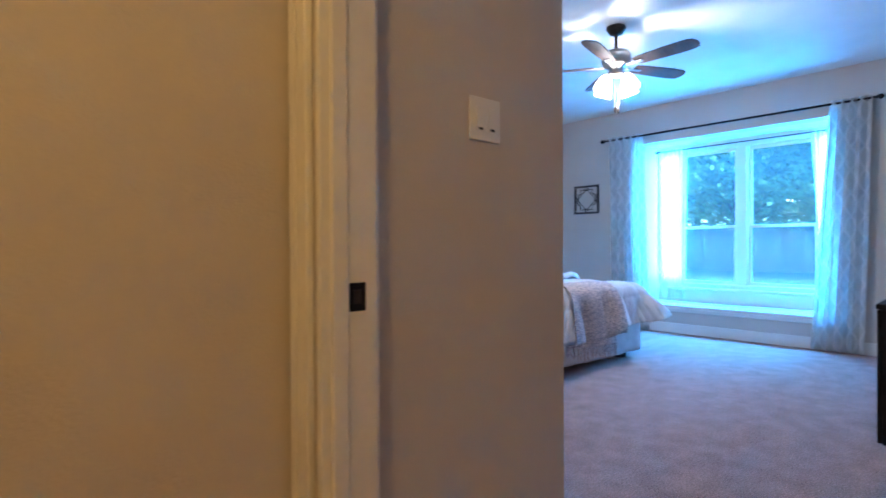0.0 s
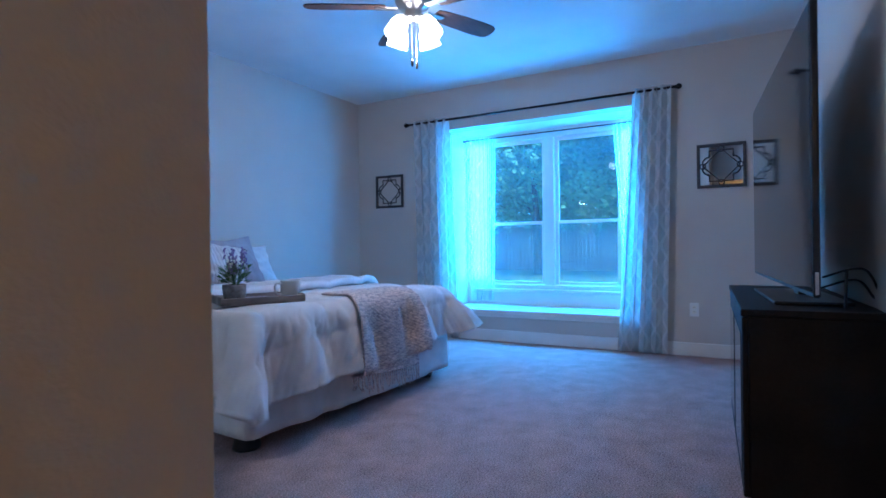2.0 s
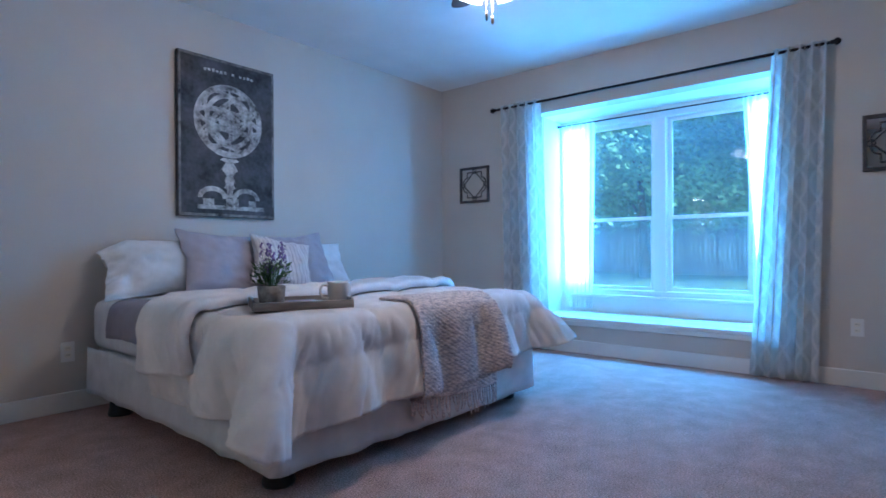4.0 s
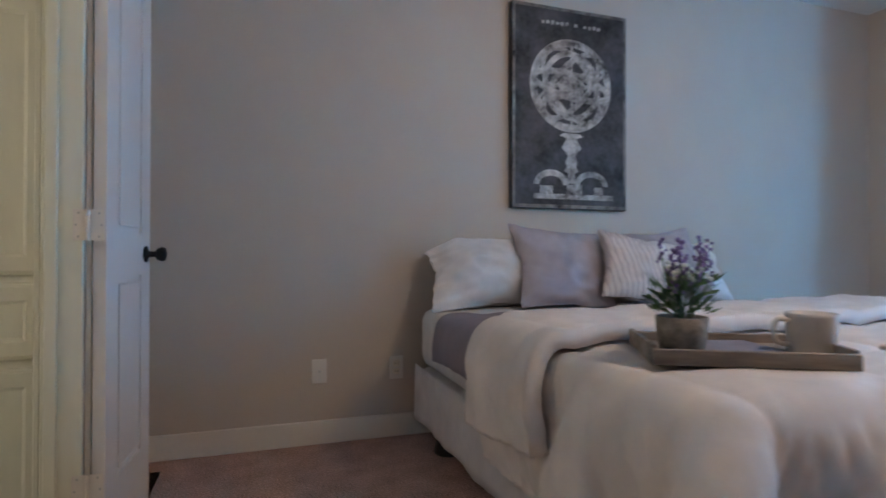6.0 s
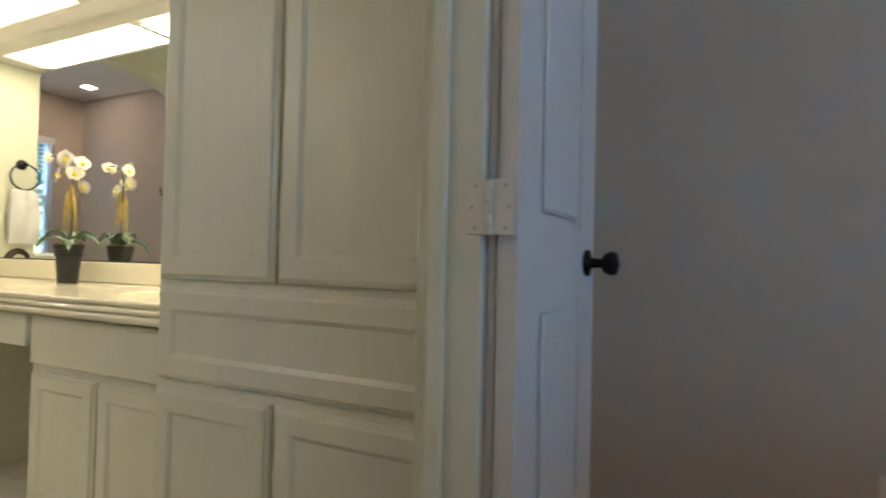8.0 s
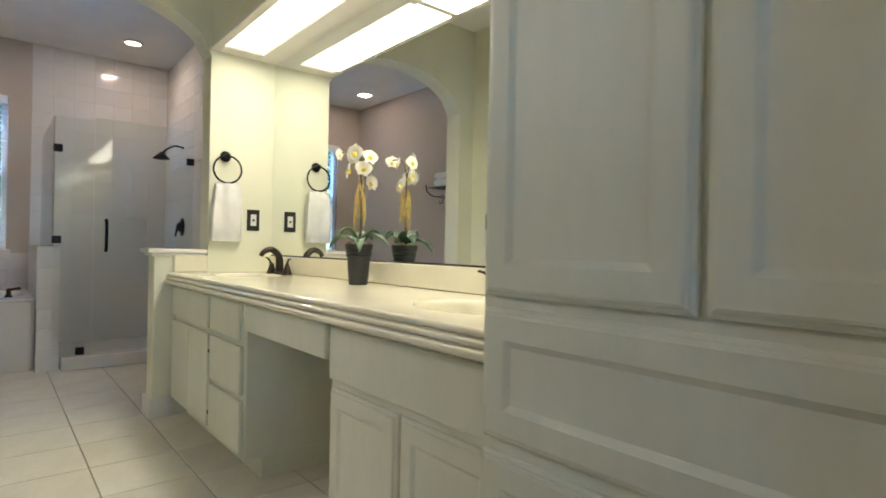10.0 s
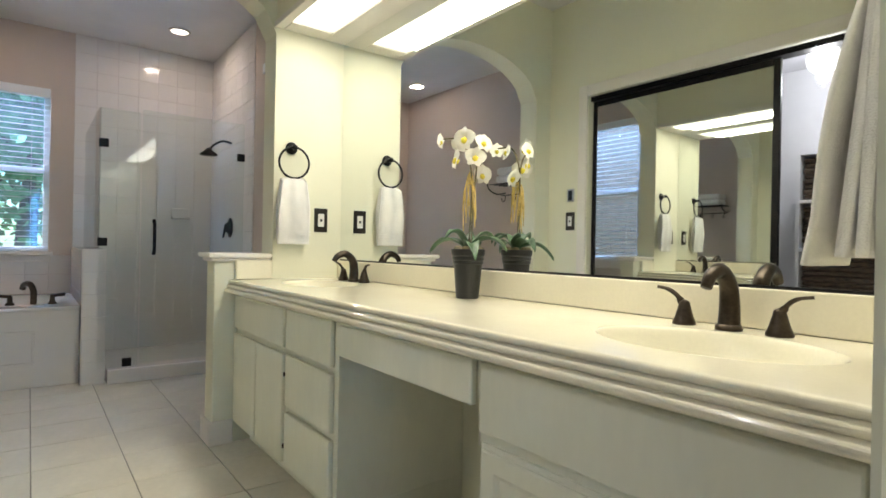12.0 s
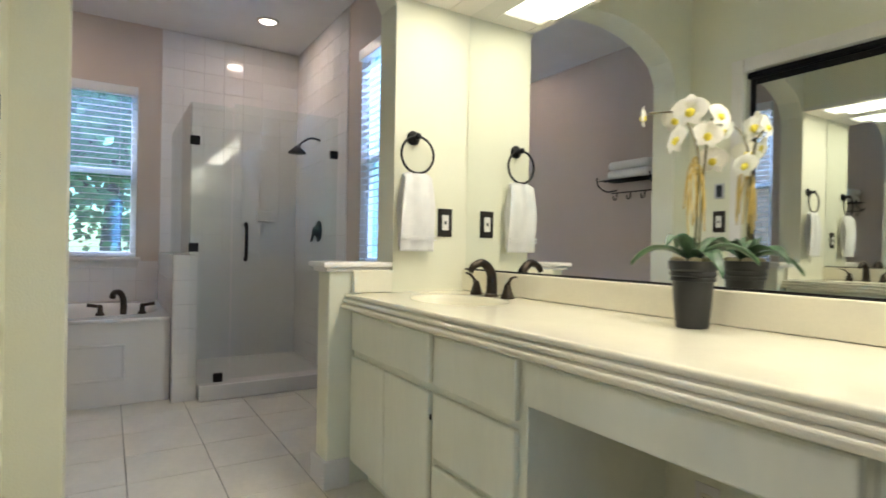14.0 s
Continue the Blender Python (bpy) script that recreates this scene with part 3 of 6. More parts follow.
# ---- vanity ----
VF = 5.085
def vanity_unit(label, x0, x1, fronts, z0=0.09, ztop=0.735, open_front=False):
    t = thing("vanity_cabinet", (x0, VF, 0), label, "cabinet", "vanity cabinets")
    d, w = MY - VF - 0.003, x1 - x0
    part("body", boxes((0.001, w - 0.001, 0, d, z0 if not open_front else 0.0, ztop), (0.001, w - 0.001, 0.07, d, 0.0, z0 - 0.001)), CABINET, t)
    for a, b, c, e, nm, st in fronts:
        part(nm, panel_front(bmesh.new(), a, b, c, e, 0.0, 0.02, st) if st < 0.1 else boxes((a, b, -0.02, -0.0005, c, e), bevel=0.005, seg=2), CABINET, t)
    return t


far_unit = vanity_unit("cream painted vanity cabinet under the far basin", -1.195, -0.535, [(0.015, 0.645, 0.56, 0.715, "false_front", 0.30), (0.015, 0.328, 0.11, 0.535, "cabinet_door", 0.30), (0.332, 0.645, 0.11, 0.535, "cabinet_door", 0.30)])
vanity_unit("cream painted drawer stack of the vanity", -0.533, -0.10, [(0.012, 0.405, 0.56, 0.715, "drawer_front", 0.25), (0.012, 0.405, 0.34, 0.538, "drawer_front", 0.25), (0.012, 0.405, 0.11, 0.318, "drawer_front", 0.25)])
vanity_unit("cream painted vanity cabinet under the near basin", 0.60, CX0 - 0.002, [(0.015, 0.71, 0.56, 0.715, "false_front", 0.32), (0.015, 0.355, 0.11, 0.535, "cabinet_door", 0.05), (0.37, 0.71, 0.11, 0.535, "cabinet_door", 0.05)])
for zc in (0.17, 0.45):
    part("hinge_pin", lathe([(0.004, zc), (0.004, zc + 0.016)], 8, at=(0.651, -0.013, 0)), BRONZE, far_unit, "small dark hinge pin")
knee = thing("vanity_drawer_unit", (-0.098, VF, 0.735), "cream painted shallow drawer over the vanity knee space", "drawer")
part("body", boxes((0.0, 0.696, 0.0, 0.45, -0.11, 0.0)), CABINET, knee)
part("drawer_front", boxes((0.01, 0.686, -0.022, -0.0005, -0.125, -0.018), bevel=0.006, seg=2), CABINET, knee)


CTX0, CTX1, CTY0, CTY1, CTZ = -1.197, CX0 - 0.002, VF - 0.03, MY - 0.003, 0.79
SINKS = ((-0.80, 5.335, 0.23, 0.165), (0.98, 5.335, 0.235, 0.165))


def slab_top():
    """The flat slab with two oval holes whose rims follow the ellipses."""
    bm = sheet(lambda u, v: (CTX0 + (CTX1 - CTX0) * u, CTY0 + (CTY1 - CTY0) * v, CTZ), 200, 46)
    for cx, cy, a, b in SINKS:
        far = lambda p: math.hypot((p.x - cx) / a, (p.y - cy) / b)
        bmesh.ops.delete(bm, geom=[f for f in bm.faces if far(f.calc_center_median()) < 1.0], context="FACES")
        for v in bm.verts:
            r = far(v.co)
            if v.is_boundary and r < 1.2:
                v.co.x, v.co.y = cx + (v.co.x - cx) / r, cy + (v.co.y - cy) / r
    return bm


def bowl(cx, cy, a, b):
    """A moulded oval bowl with a rolled rim."""
    prof = [(1.012, -0.0015), (1.0, -0.0005), (0.985, -0.002), (0.965, -0.007), (0.94, -0.018), (0.90, -0.045), (0.83, -0.080), (0.70, -0.105), (0.5, -0.118), (0.25, -0.1225), (0.02, -0.124)]

    def at(u, v):
        r, z = prof[round(v * (len(prof) - 1))]
        return (cx + a * r * math.cos(2 * math.pi * u), cy + b * r * math.sin(2 * math.pi * u), CTZ + z)
    return sheet(at, 72, len(prof) - 1)


top = thing("vanity_countertop", (0, 0, 0), "cream cultured marble vanity top with two moulded basins", "countertop")
part("slab", slab_top(), MARBLE, top)
for sink in SINKS:
    part("basin", bowl(*sink), MARBLE, top, "moulded oval basin", True)
prof = [(0.0, CTZ)]
for out, z0, z1 in ((-0.014, 0.7895, 0.772), (-0.022, 0.769, 0.752), (-0.031, 0.749, 0.729)):
    for k in range(9):
        a = math.pi * k / 8
        prof.append((out + 0.008 - 0.008 * math.sin(a), (z0 + z1) / 2 + (z0 - z1) / 2 * math.cos(a)))
prof.append((0.03, 0.729))
part("edge_moulding", sheet(lambda u, v: (CTX0 + (CTX1 - CTX0) * u, CTY0 + prof[round(v * (len(prof) - 1))][0], prof[round(v * (len(prof) - 1))][1]), 1, len(prof) - 1), MARBLE, top, "stepped front edge")
splash = thing("backsplash", (0, 0, 0), "cream marble backsplash behind the basins", "backsplash")
part("back_strip", boxes((-1.171, CX0 - 0.003, MY - 0.022, MY - 0.002, 0.7915, 0.885), bevel=0.004, seg=2), MARBLE, splash)
part("side_strip", boxes((-1.197, -1.172, 5.07, MY - 0.003, 0.7915, 0.885), bevel=0.004, seg=2), MARBLE, splash)
for cx in (-0.80, 0.98):
    solid("basin_drain", lathe([(0.024, 0.672), (0.026, 0.674), (0.010, 0.676)], 20, at=(cx, 5.335, 0)), BRONZE, "bronze drain in the basin", "drain", True)
wall_mirror = thing("wall_mirror", (VX0, MY, 0.886), "wide frameless mirror over the vanity", "mirror")
part("mirror_glass", boxes((0.004, CX0 - VX0 - 0.004, -0.006, -0.001, 0.0, 1.163)), MIRROR, wall_mirror)
part("mirror_channel", boxes((0.004, CX0 - VX0 - 0.004, -0.009, -0.0062, -0.004, 0.006)), DARKMETAL, wall_mirror)
# light box over the vanity
light_box = thing("vanity_light_box", (VX0, 5.245, 2.05), "cream boxed vanity light with long lit diffusers", "light fixture")
L = CX0 - VX0
part("fascia", boxes((0.001, L, 0.0, 0.37, 0.03, 0.648)), BATHWALL, light_box)
part("trim_frame", boxes((0.001, L, -0.012, 0.035, 0.0, 0.029), (0.001, L, 0.255, 0.374, 0.0, 0.029), (0.001, 0.11, 0.036, 0.254, 0.0, 0.029), (1.235, 1.31, 0.036, 0.254, 0.0, 0.029), (L - 0.09, L, 0.036, 0.254, 0.0, 0.029), bevel=0.003), TRIM, light_box)
part("diffuser", boxes((0.111, 1.234, 0.037, 0.253, 0.012, 0.018)), DIFFUSER, light_box, "lit white diffuser panel")
part("diffuser", boxes((1.311, L - 0.091, 0.037, 0.253, 0.012, 0.018)), DIFFUSER, light_box, "lit white diffuser panel")

# mirrored sliding closet door in the closet opening
closet_trim = structure("closet_trim", boxes((-0.90, -0.832, SY + 0.001, SY + 0.018, 0, 2.082), (1.752, 1.82, SY + 0.001, SY + 0.018, 0, 2.082), (-0.83, 1.75, SY + 0.001, SY + 0.018, 2.008, 2.082), bevel=0.005, seg=2), TRIM, "white painted casing round the closet opening", "trim")
track = structure("closet_track", boxes((-0.828, 1.748, SY - 0.10, SY - 0.02, 1.974, 2.006), (-0.828, 1.748, SY - 0.10, SY - 0.02, -0.004, 0.012)), DARKMETAL, "dark bronze sliding door track", "track")
slider = thing("mirrored_closet_door", (-0.82, SY - 0.05, 0.014), "dark framed mirrored sliding closet door", "door")
DW = 1.16
part("door_frame_rail", boxes((0, 0.03, -0.012, 0.012, 0, 1.958), (DW - 0.035, DW, -0.012, 0.012, 0, 1.958), (0.031, DW - 0.036, -0.012, 0.012, 0, 0.035), (0.031, DW - 0.036, -0.012, 0.012, 1.923, 1.958), bevel=0.003), DARKMETAL, slider)
part("mirror_glass", boxes((0.0315, DW - 0.0365, -0.004, 0.006, 0.0355, 1.9225)), MIRROR, slider)

# ---- bed ----
BX0, BX1, BY0, BY1 = 3.53, 5.42, 3.76, 5.70
bed = thing("bed", ((BX0 + BX1) / 2, BY0, 0), "king bed with ivory skirt on dark legs, made up", "bed")
W, D = BX1 - BX0, BY1 - BY0
part("box_spring", boxes((-W / 2 + 0.03, W / 2 - 0.03, 0.03, D, 0.13, 0.36), bevel=0.03, seg=2), WHITESHEET, bed)
part("mattress", boxes((-W / 2 + 0.02, W / 2 - 0.02, 0.02, D, 0.365, 0.655), bevel=0.06, seg=4), WHITESHEET, bed, "mattress in a white fitted sheet", True)
for x, y in ((-W / 2 + 0.12, 0.15), (W / 2 - 0.12, 0.15), (-W / 2 + 0.09, D - 0.25), (W / 2 - 0.09, D - 0.25), (0, D / 2)):
    part("leg", lathe([(0.066, 0.0), (0.068, 0.012), (0.058, 0.05), (0.054, 0.11), (0.05, 0.128)], 20, at=(x, y, 0)), BLACKPLASTIC, bed, smooth=True)


def skirt():
    pts = [(-W / 2, D), (-W / 2, 0.0), (W / 2, 0.0), (W / 2, D)]
    segs = [(Vector(a), Vector(b)) for a, b in zip(pts, pts[1:])]
    total = sum((b - a).length for a, b in segs)

    def at(u, v):
        s = u * total
        for a, b in segs:
            ln = (b - a).length
            if s <= ln + 1e-9:
                break
            s -= ln
        d = (b - a).normalized()
        nrm = Vector((-d.y, d.x)) * -1
        p = a + d * s
        wave = (0.006 * math.sin(u * total * 17) + 0.010 * noise.noise((u * 60, 0, 3))) * v + 0.006 * v
        q = p + nrm * wave
        return (q.x, q.y, 0.375 - v * (0.262 + 0.045 * min(1, max(0, u * 3 - 0.6)) + 0.008 * noise.noise((u * 46, 1, 0))))
    return sheet(at, 260, 8)


thicken(part("bed_skirt", skirt(), SKIRT, bed, "ivory fabric bed skirt", True), 0.004)


def drape(hw, y0, y1, fall, top_z, n_u, n_v, folds, seed, puff=0.012, lift=None, radius=0.09, foot=True, quilt=0.0):
    """Cloth over a bed top of half width hw from y0 (foot) to y1; it falls over both sides and the foot."""
    xa = hw + fall

    def at(u, v):
        yf = y0 - fall if foot else y0
        x, y = -xa + 2 * xa * u, yf + (y1 - yf) * v
        px, py = max(-hw, min(hw, x)), max(y0, y)
        dx, dy = x - px, y - py
        s = math.hypot(dx, dy)
        s_run = max(abs(dx), abs(dy)) + 0.2 * min(abs(dx), abs(dy))
        z = top_z
        ox = oy = 0.0
        per = (px * 1.0 if abs(dy) > 1e-9 else 0) + (py if abs(dx) > 1e-9 else 0) + math.atan2(dy, dx) * 0.5
        if s > 1e-9:
            ux, uy = dx / s, dy / s
            near = math.exp(-((hw - abs(px)) if abs(dy) > abs(dx) else (py - y0)) / 0.4) if foot else 0.0
            lean = 0.7 * s * near
            per += (-lean if px < 0 else lean) if abs(dy) > abs(dx) else -lean
            s = s_run
            q = radius * math.pi / 2
            if s < q:
                out, down = radius * math.sin(s / radius), radius * (1 - math.cos(s / radius))
            else:
                out, down = radius + 0.10 * (s - q), radius + (s - q)
            corner = 1 - abs(abs(ux) - abs(uy))
            rip = folds * (0.8 * math.sin(per * 23 + 2.5 * noise.noise((per * 2.2, 0, seed))) + 1.2 * noise.noise((per * 6, s * 1.2, seed))) * (1 + 1.5 * corner + 1.0 * near) * min(1, down / 0.25)
            out += rip + 0.03 * corner * min(1, down / 0.3) + 0.009 * (1 - 3 * abs(noise.noise((per * 11 + s * 4, s * 1.6, seed + 4)))) * min(1, down / 0.12)
            down *= 1 + 0.10 * noise.noise((per * 3.1, 5, seed))
            down = min(down, top_z - 0.085)
            ox, oy, z = ux * out, uy * out, top_z - down
        else:
            z += puff * (noise.noise((x * 4, y * 4, seed)) + 0.7 * noise.noise((x * 10, y * 8, seed + 3)))
        if lift:
            z += lift(px, py)
        wr = 0.008 * (1 - abs(noise.noise((x * 5 + y * 3, y * 6 - x * 2, seed + 9))) * 3) * (1 if s > 0 else 0.6)
        full = math.hypot(dx, dy)
        seam = min(abs((x + 9.9) % 0.60 - 0.30), abs((y - y0 + 9.1) % 0.55 - 0.275))
        wr += quilt * (min(1.0, seam / 0.16) ** 0.45 - 0.7) + 0.0035 * noise.noise((x * 22 + y * 6, y * 17 - x * 9, seed + 5)) * min(1.0, quilt / 0.014)
        nx_, ny_ = (dx / full, dy / full) if full > 1e-9 else (0, 0)
        return (px + ox + nx_ * wr, py + oy + ny_ * wr, z + (wr if s < 1e-9 else 0))
    return sheet(at, n_u, n_v)


def settle(xs, ys, height, box_, slack, steps=260, turn=0.0, shift=(0.0, 0.0), seed=1, stiff=0.25, corner=0.0):
    """Lets a flat cloth, one vertex for each of xs and ys, fall over a round-edged block (half width, foot, top, radius)
    and come to rest; slack(x, y) lengthens its weave, so that it puckers; corner rounds off its foot corners. Returns the grid of places."""
    hw, foot, top_z, rad = box_
    gx, gy = np.meshgrid(xs, ys, indexing="ij")
    ox, oy = np.maximum(np.abs(gx) - hw, 0), np.maximum(foot - gy, 0)
    cut = corner * (1 - np.maximum(ox, oy) / (np.hypot(ox, oy) + 1e-9)) * (ox > 0) * (oy > 0)
    gx, gy = gx - np.sign(gx) * ox * cut, gy + oy * cut
    c, s = math.cos(radians(turn)), math.sin(radians(turn))
    rs = np.random.RandomState(seed)
    p = np.stack([gx * c - gy * s + shift[0], gx * s + gy * c + shift[1], np.full(gx.shape, height) + 0.006 * rs.rand(*gx.shape)], -1)
    ext = slack(gx, gy)
    links = []
    nx, ny = gx.shape
    for dx, dy, k in ((1, 0, 1.0), (0, 1, 1.0), (1, 1, 0.6), (1, -1, 0.6), (2, 0, stiff), (0, 2, stiff), (5, 0, stiff * 0.8), (0, 5, stiff * 0.8)):
        step = max(dx, abs(dy))
        for ph in range(2):
            i = np.arange(nx - dx) if dx else np.arange(nx)
            j = np.arange(abs(dy) if dy < 0 else 0, ny - (dy if dy > 0 else 0))
            ii, jj = np.meshgrid(i, j, indexing="ij")
            par = ((ii // step) if dx else (jj // step)) % 2 == ph
            a, b = (ii * ny + jj)[par], ((ii + dx) * ny + jj + dy)[par]
            fx, fy, fe = gx.ravel(), gy.ravel(), ext.ravel()
            rest = np.hypot(fx[a] - fx[b], fy[a] - fy[b]) * 0.5 * (fe[a] + fe[b])
            links.append((a, b, rest, k))
    p = p.reshape(-1, 3)
    held = (np.abs(p[:, 0]) < hw - 0.10) & (p[:, 1] > foot + 0.10)
    rest_at = p.copy()
    old = p.copy()
    for it in range(steps):
        vel = (p - old) * 0.965
        old = p.copy()
        p = p + vel
        p[:, 2] -= 0.00030
        for sub in range(8):
            for a, b, rest, k in links:
                d = p[b] - p[a]
                ln = np.sqrt((d * d).sum(1)) + 1e-9
                d *= (0.5 * k * (ln - rest) / ln)[:, None]
                p[a] += d
                p[b] -= d
        p[held, :2] = rest_at[held, :2]
        sx = np.sign(p[:, 0])
        q = np.stack([np.abs(p[:, 0]) - (hw - rad), foot + rad - p[:, 1], p[:, 2] - (top_z - rad)], 1)
        qp = np.maximum(q, 0)
        ln = np.sqrt((qp * qp).sum(1))
        outer = ln > 1e-9
        dist = np.where(outer, ln - rad, q.max(1) - rad)
        axis = np.zeros_like(q)
        axis[np.arange(len(q)), q.argmax(1)] = 1
        n = np.where(outer[:, None], qp / (ln[:, None] + 1e-9), axis)
        n[:, 0] *= sx
        n[:, 1] *= -1
        hit = dist < 0
        p[hit] -= (dist[hit])[:, None] * n[hit]
        v = p[hit] - old[hit]
        vn = (v * n[hit]).sum(1)[:, None] * n[hit]
        grip = np.where(n[hit][:, 2] > 0.75, 0.92, 0.35)[:, None]
        old[hit] = p[hit] - (v - vn) * (1 - grip)
        low = p[:, 2] < 0.03
        p[low, 2] = 0.03
    return p.reshape(nx, ny, 3)


def finer(g):
    """The grid at twice its density, smoothly."""
    for ax in (0, 1):
        g = np.swapaxes(g, 0, ax)
        e = np.concatenate([2 * g[:1] - g[1:2], g, 2 * g[-1:] - g[-2:-1]])
        mid = (9 * (e[1:-2] + e[2:-1]) - e[:-3] - e[3:]) / 16
        out = np.empty((2 * len(g) - 1,) + g.shape[1:])
        out[::2], out[1::2] = g, mid
        g = np.swapaxes(out, 0, ax)
    return g


def cloth_mesh(g, lift=None):
    """A bmesh of a settled grid, raised along its normals by lift(i, j, place)."""
    du, dv = np.gradient(g, axis=0), np.gradient(g, axis=1)
    nrm = np.cross(du, dv)
    nrm /= np.linalg.norm(nrm, axis=2, keepdims=True) + 1e-9
    nu, nv = g.shape[0] - 1, g.shape[1] - 1

    def at(u, v):
        i, j = round(u * nu), round(v * nv)
        return Vector(g[i, j]) + Vector(nrm[i, j]) * (lift(i, j, g[i, j]) if lift else 0.0)
    return sheet(at, nu, nv)


def quilted(xs, ys, size, puff, seed):
    """Quilted squares that puff between their seams, with small puckers along the seams."""
    x0, y0, dx, dy = xs[0], ys[0], (xs[1] - xs[0]) / 2, (ys[1] - ys[0]) / 2

    def lift(i, j, p):
        x, y = x0 + i * dx, y0 + j * dy
        a, b = abs((x + 9 * size) % size - size / 2), abs((y + 9.25 * size) % size - size / 2)
        seam = size / 2 - max(a, b)
        pucker = noise.noise((x * 34, y * 34, seed)) * math.exp(-seam / 0.05)
        fall = max(0.0, min(1.0, (0.64 - p[2]) / 0.15))
        along, down = (x, -y) if -y > abs(x) - W / 2 else (y, abs(x) - W / 2)
        slant = along * 24 + (12 if x < 0.2 else -12) * down
        crease = 1 - 2.8 * abs(noise.noise((slant, down * 2.4, seed + 6))) + 0.5 * noise.noise((slant * 2.3, down * 5, seed + 8))
        return puff * (min(1.0, seam / 0.09) ** 0.5 - 0.6) + 0.004 * pucker + 0.005 * noise.noise((x * 9, y * 9, seed + 2)) + (0.001 + 0.010 * fall) * crease
    return lift


comforter = thing("comforter", ((BX0 + BX1) / 2, BY0, 0.0), "cream quilted comforter spread over the bed, folded back", "comforter")
xs, ys = np.arange(-W / 2 - 0.33, W / 2 + 0.261, 0.027), np.arange(-0.33, 1.0, 0.027)
ease = lambda x, y: 1 + 0.075 * np.clip(np.maximum(np.abs(x) - W / 2 + 0.10, 0.10 - y) / 0.15, 0, 1)
g = settle(xs, ys, 0.69, (W / 2 + 0.016, -0.016, 0.662, 0.07), ease, 300, 2.5, seed=3, stiff=0.07, corner=0.7)
quilt_grid = finer(g)
thicken(part("cover", cloth_mesh(quilt_grid, quilted(xs, ys, 0.42, 0.021, 2.0)), DUVET, comforter, smooth=True), 0.022)
xs, ys = np.arange(-W / 2 - 0.25, W / 2 + 0.301, 0.027), np.arange(0.62, 1.03, 0.027)
ease = lambda x, y: 1 + 0.05 * np.clip((np.abs(x) - W / 2 + 0.08) / 0.15, 0, 1)
g = settle(xs, ys, 0.73, (W / 2 + 0.07, -0.03, 0.708, 0.10), ease, 200, 5.0, seed=6, stiff=0.08)
thicken(part("fold", cloth_mesh(finer(g), quilted(xs, ys, 0.42, 0.021, 5.0)), DUVET, comforter, "folded back top edge", True), 0.05)
cl = thing("coverlet", ((BX0 + BX1) / 2, BY0, 0.0), "grey lilac coverlet on the mattress below the pillows", "blanket")
thicken(part("cover", drape(W / 2 - 0.03, 0.90, 1.50, 0.22, 0.668, 90, 30, 0.004, 7.0, 0.004, radius=0.06), COVERLET, cl, smooth=True), 0.008)


def pillow(name, w, h, t, material, at, rz, tilt, label, category, seed, flop=0.0, roll=0.0):
    """A stuffed cushion leaning back: w wide, h high, t thick."""
    th = thing(name, at, label, category, "pillows on the bed", rz)
    bm = bmesh.new()
    m = pose(0, 0, 0, -tilt, 0, 0) @ pose(0, 0, 0.03 * math.sin(radians(abs(roll))), 0, roll, 0)
    for side in (1, -1):
        def at_(u, v):
            a, b = 2 * u - 1, 2 * v - 1
            edge = max(0.0, (1 - abs(a) ** 2.5)) ** 0.6 * max(0.0, (1 - abs(b) ** 2.5)) ** 0.6
            k = 1 - 0.15 * (1 - abs(b)) * abs(a) ** 3
            k2 = 1 - 0.15 * (1 - abs(a)) * abs(b) ** 3
            y = side * t / 2 * edge * (1 + 0.22 * noise.noise((a * 2.2, b * 2.2, seed + side)))
            if flop and a < -0.55:
                e = (-0.55 - a) / 0.45
                k += flop * e * (0.7 - 0.45 * b + 0.5 * noise.noise((b * 3, seed, 2)))
                k2 -= 0.40 * e * max(0, b)
                y = y * (1 - 0.5 * e) + 0.05 * e * noise.noise((b * 4, e * 2, seed))
            return m @ Vector((a * w / 2 * k, y + 0.012 * noise.noise((a * 4, b * 4, seed)) + side * 0.006 * (1 - 2.5 * abs(noise.noise((a * 3.5 + b * 2, b * 3.5 - a, seed + 7)))), h / 2 + b * h / 2 * k2))
        sheet(at_, 34, 34, bm)
    bmesh.ops.remove_doubles(bm, verts=bm.verts, dist=0.0008)
    part("cushion_cover", bm, material, th, smooth=True)
    return th


PZ = 0.655
pillow("bed_pillow", 0.66, 0.41, 0.25, WHITESHEET, (3.93, 5.54, PZ), 10, 28, "white bed pillow propped against the wall", "pillow", 1, 0.16)
pillow("bed_pillow", 0.64, 0.40, 0.20, WHITESHEET, (5.13, 5.57, PZ), -6, 30, "white bed pillow propped against the wall", "pillow", 2)
pillow("throw_cushion", 0.58, 0.47, 0.17, GREYCUSHION, (4.27, 5.42, PZ - 0.01), 4, 26, "grey lilac woven cushion leaning on the pillows", "cushion", 3, roll=5)
pillow("throw_cushion", 0.52, 0.47, 0.17, GREYCUSHION, (4.95, 5.45, PZ - 0.01), -6, 26, "grey lilac woven cushion leaning on the pillows", "cushion", 4, roll=-5)
pillow("throw_cushion", 0.46, 0.42, 0.15, STRIPECUSHION, (4.60, 5.27, PZ + 0.02), -6, 33, "white striped cushion in front of the grey cushions", "cushion", 5, roll=13)


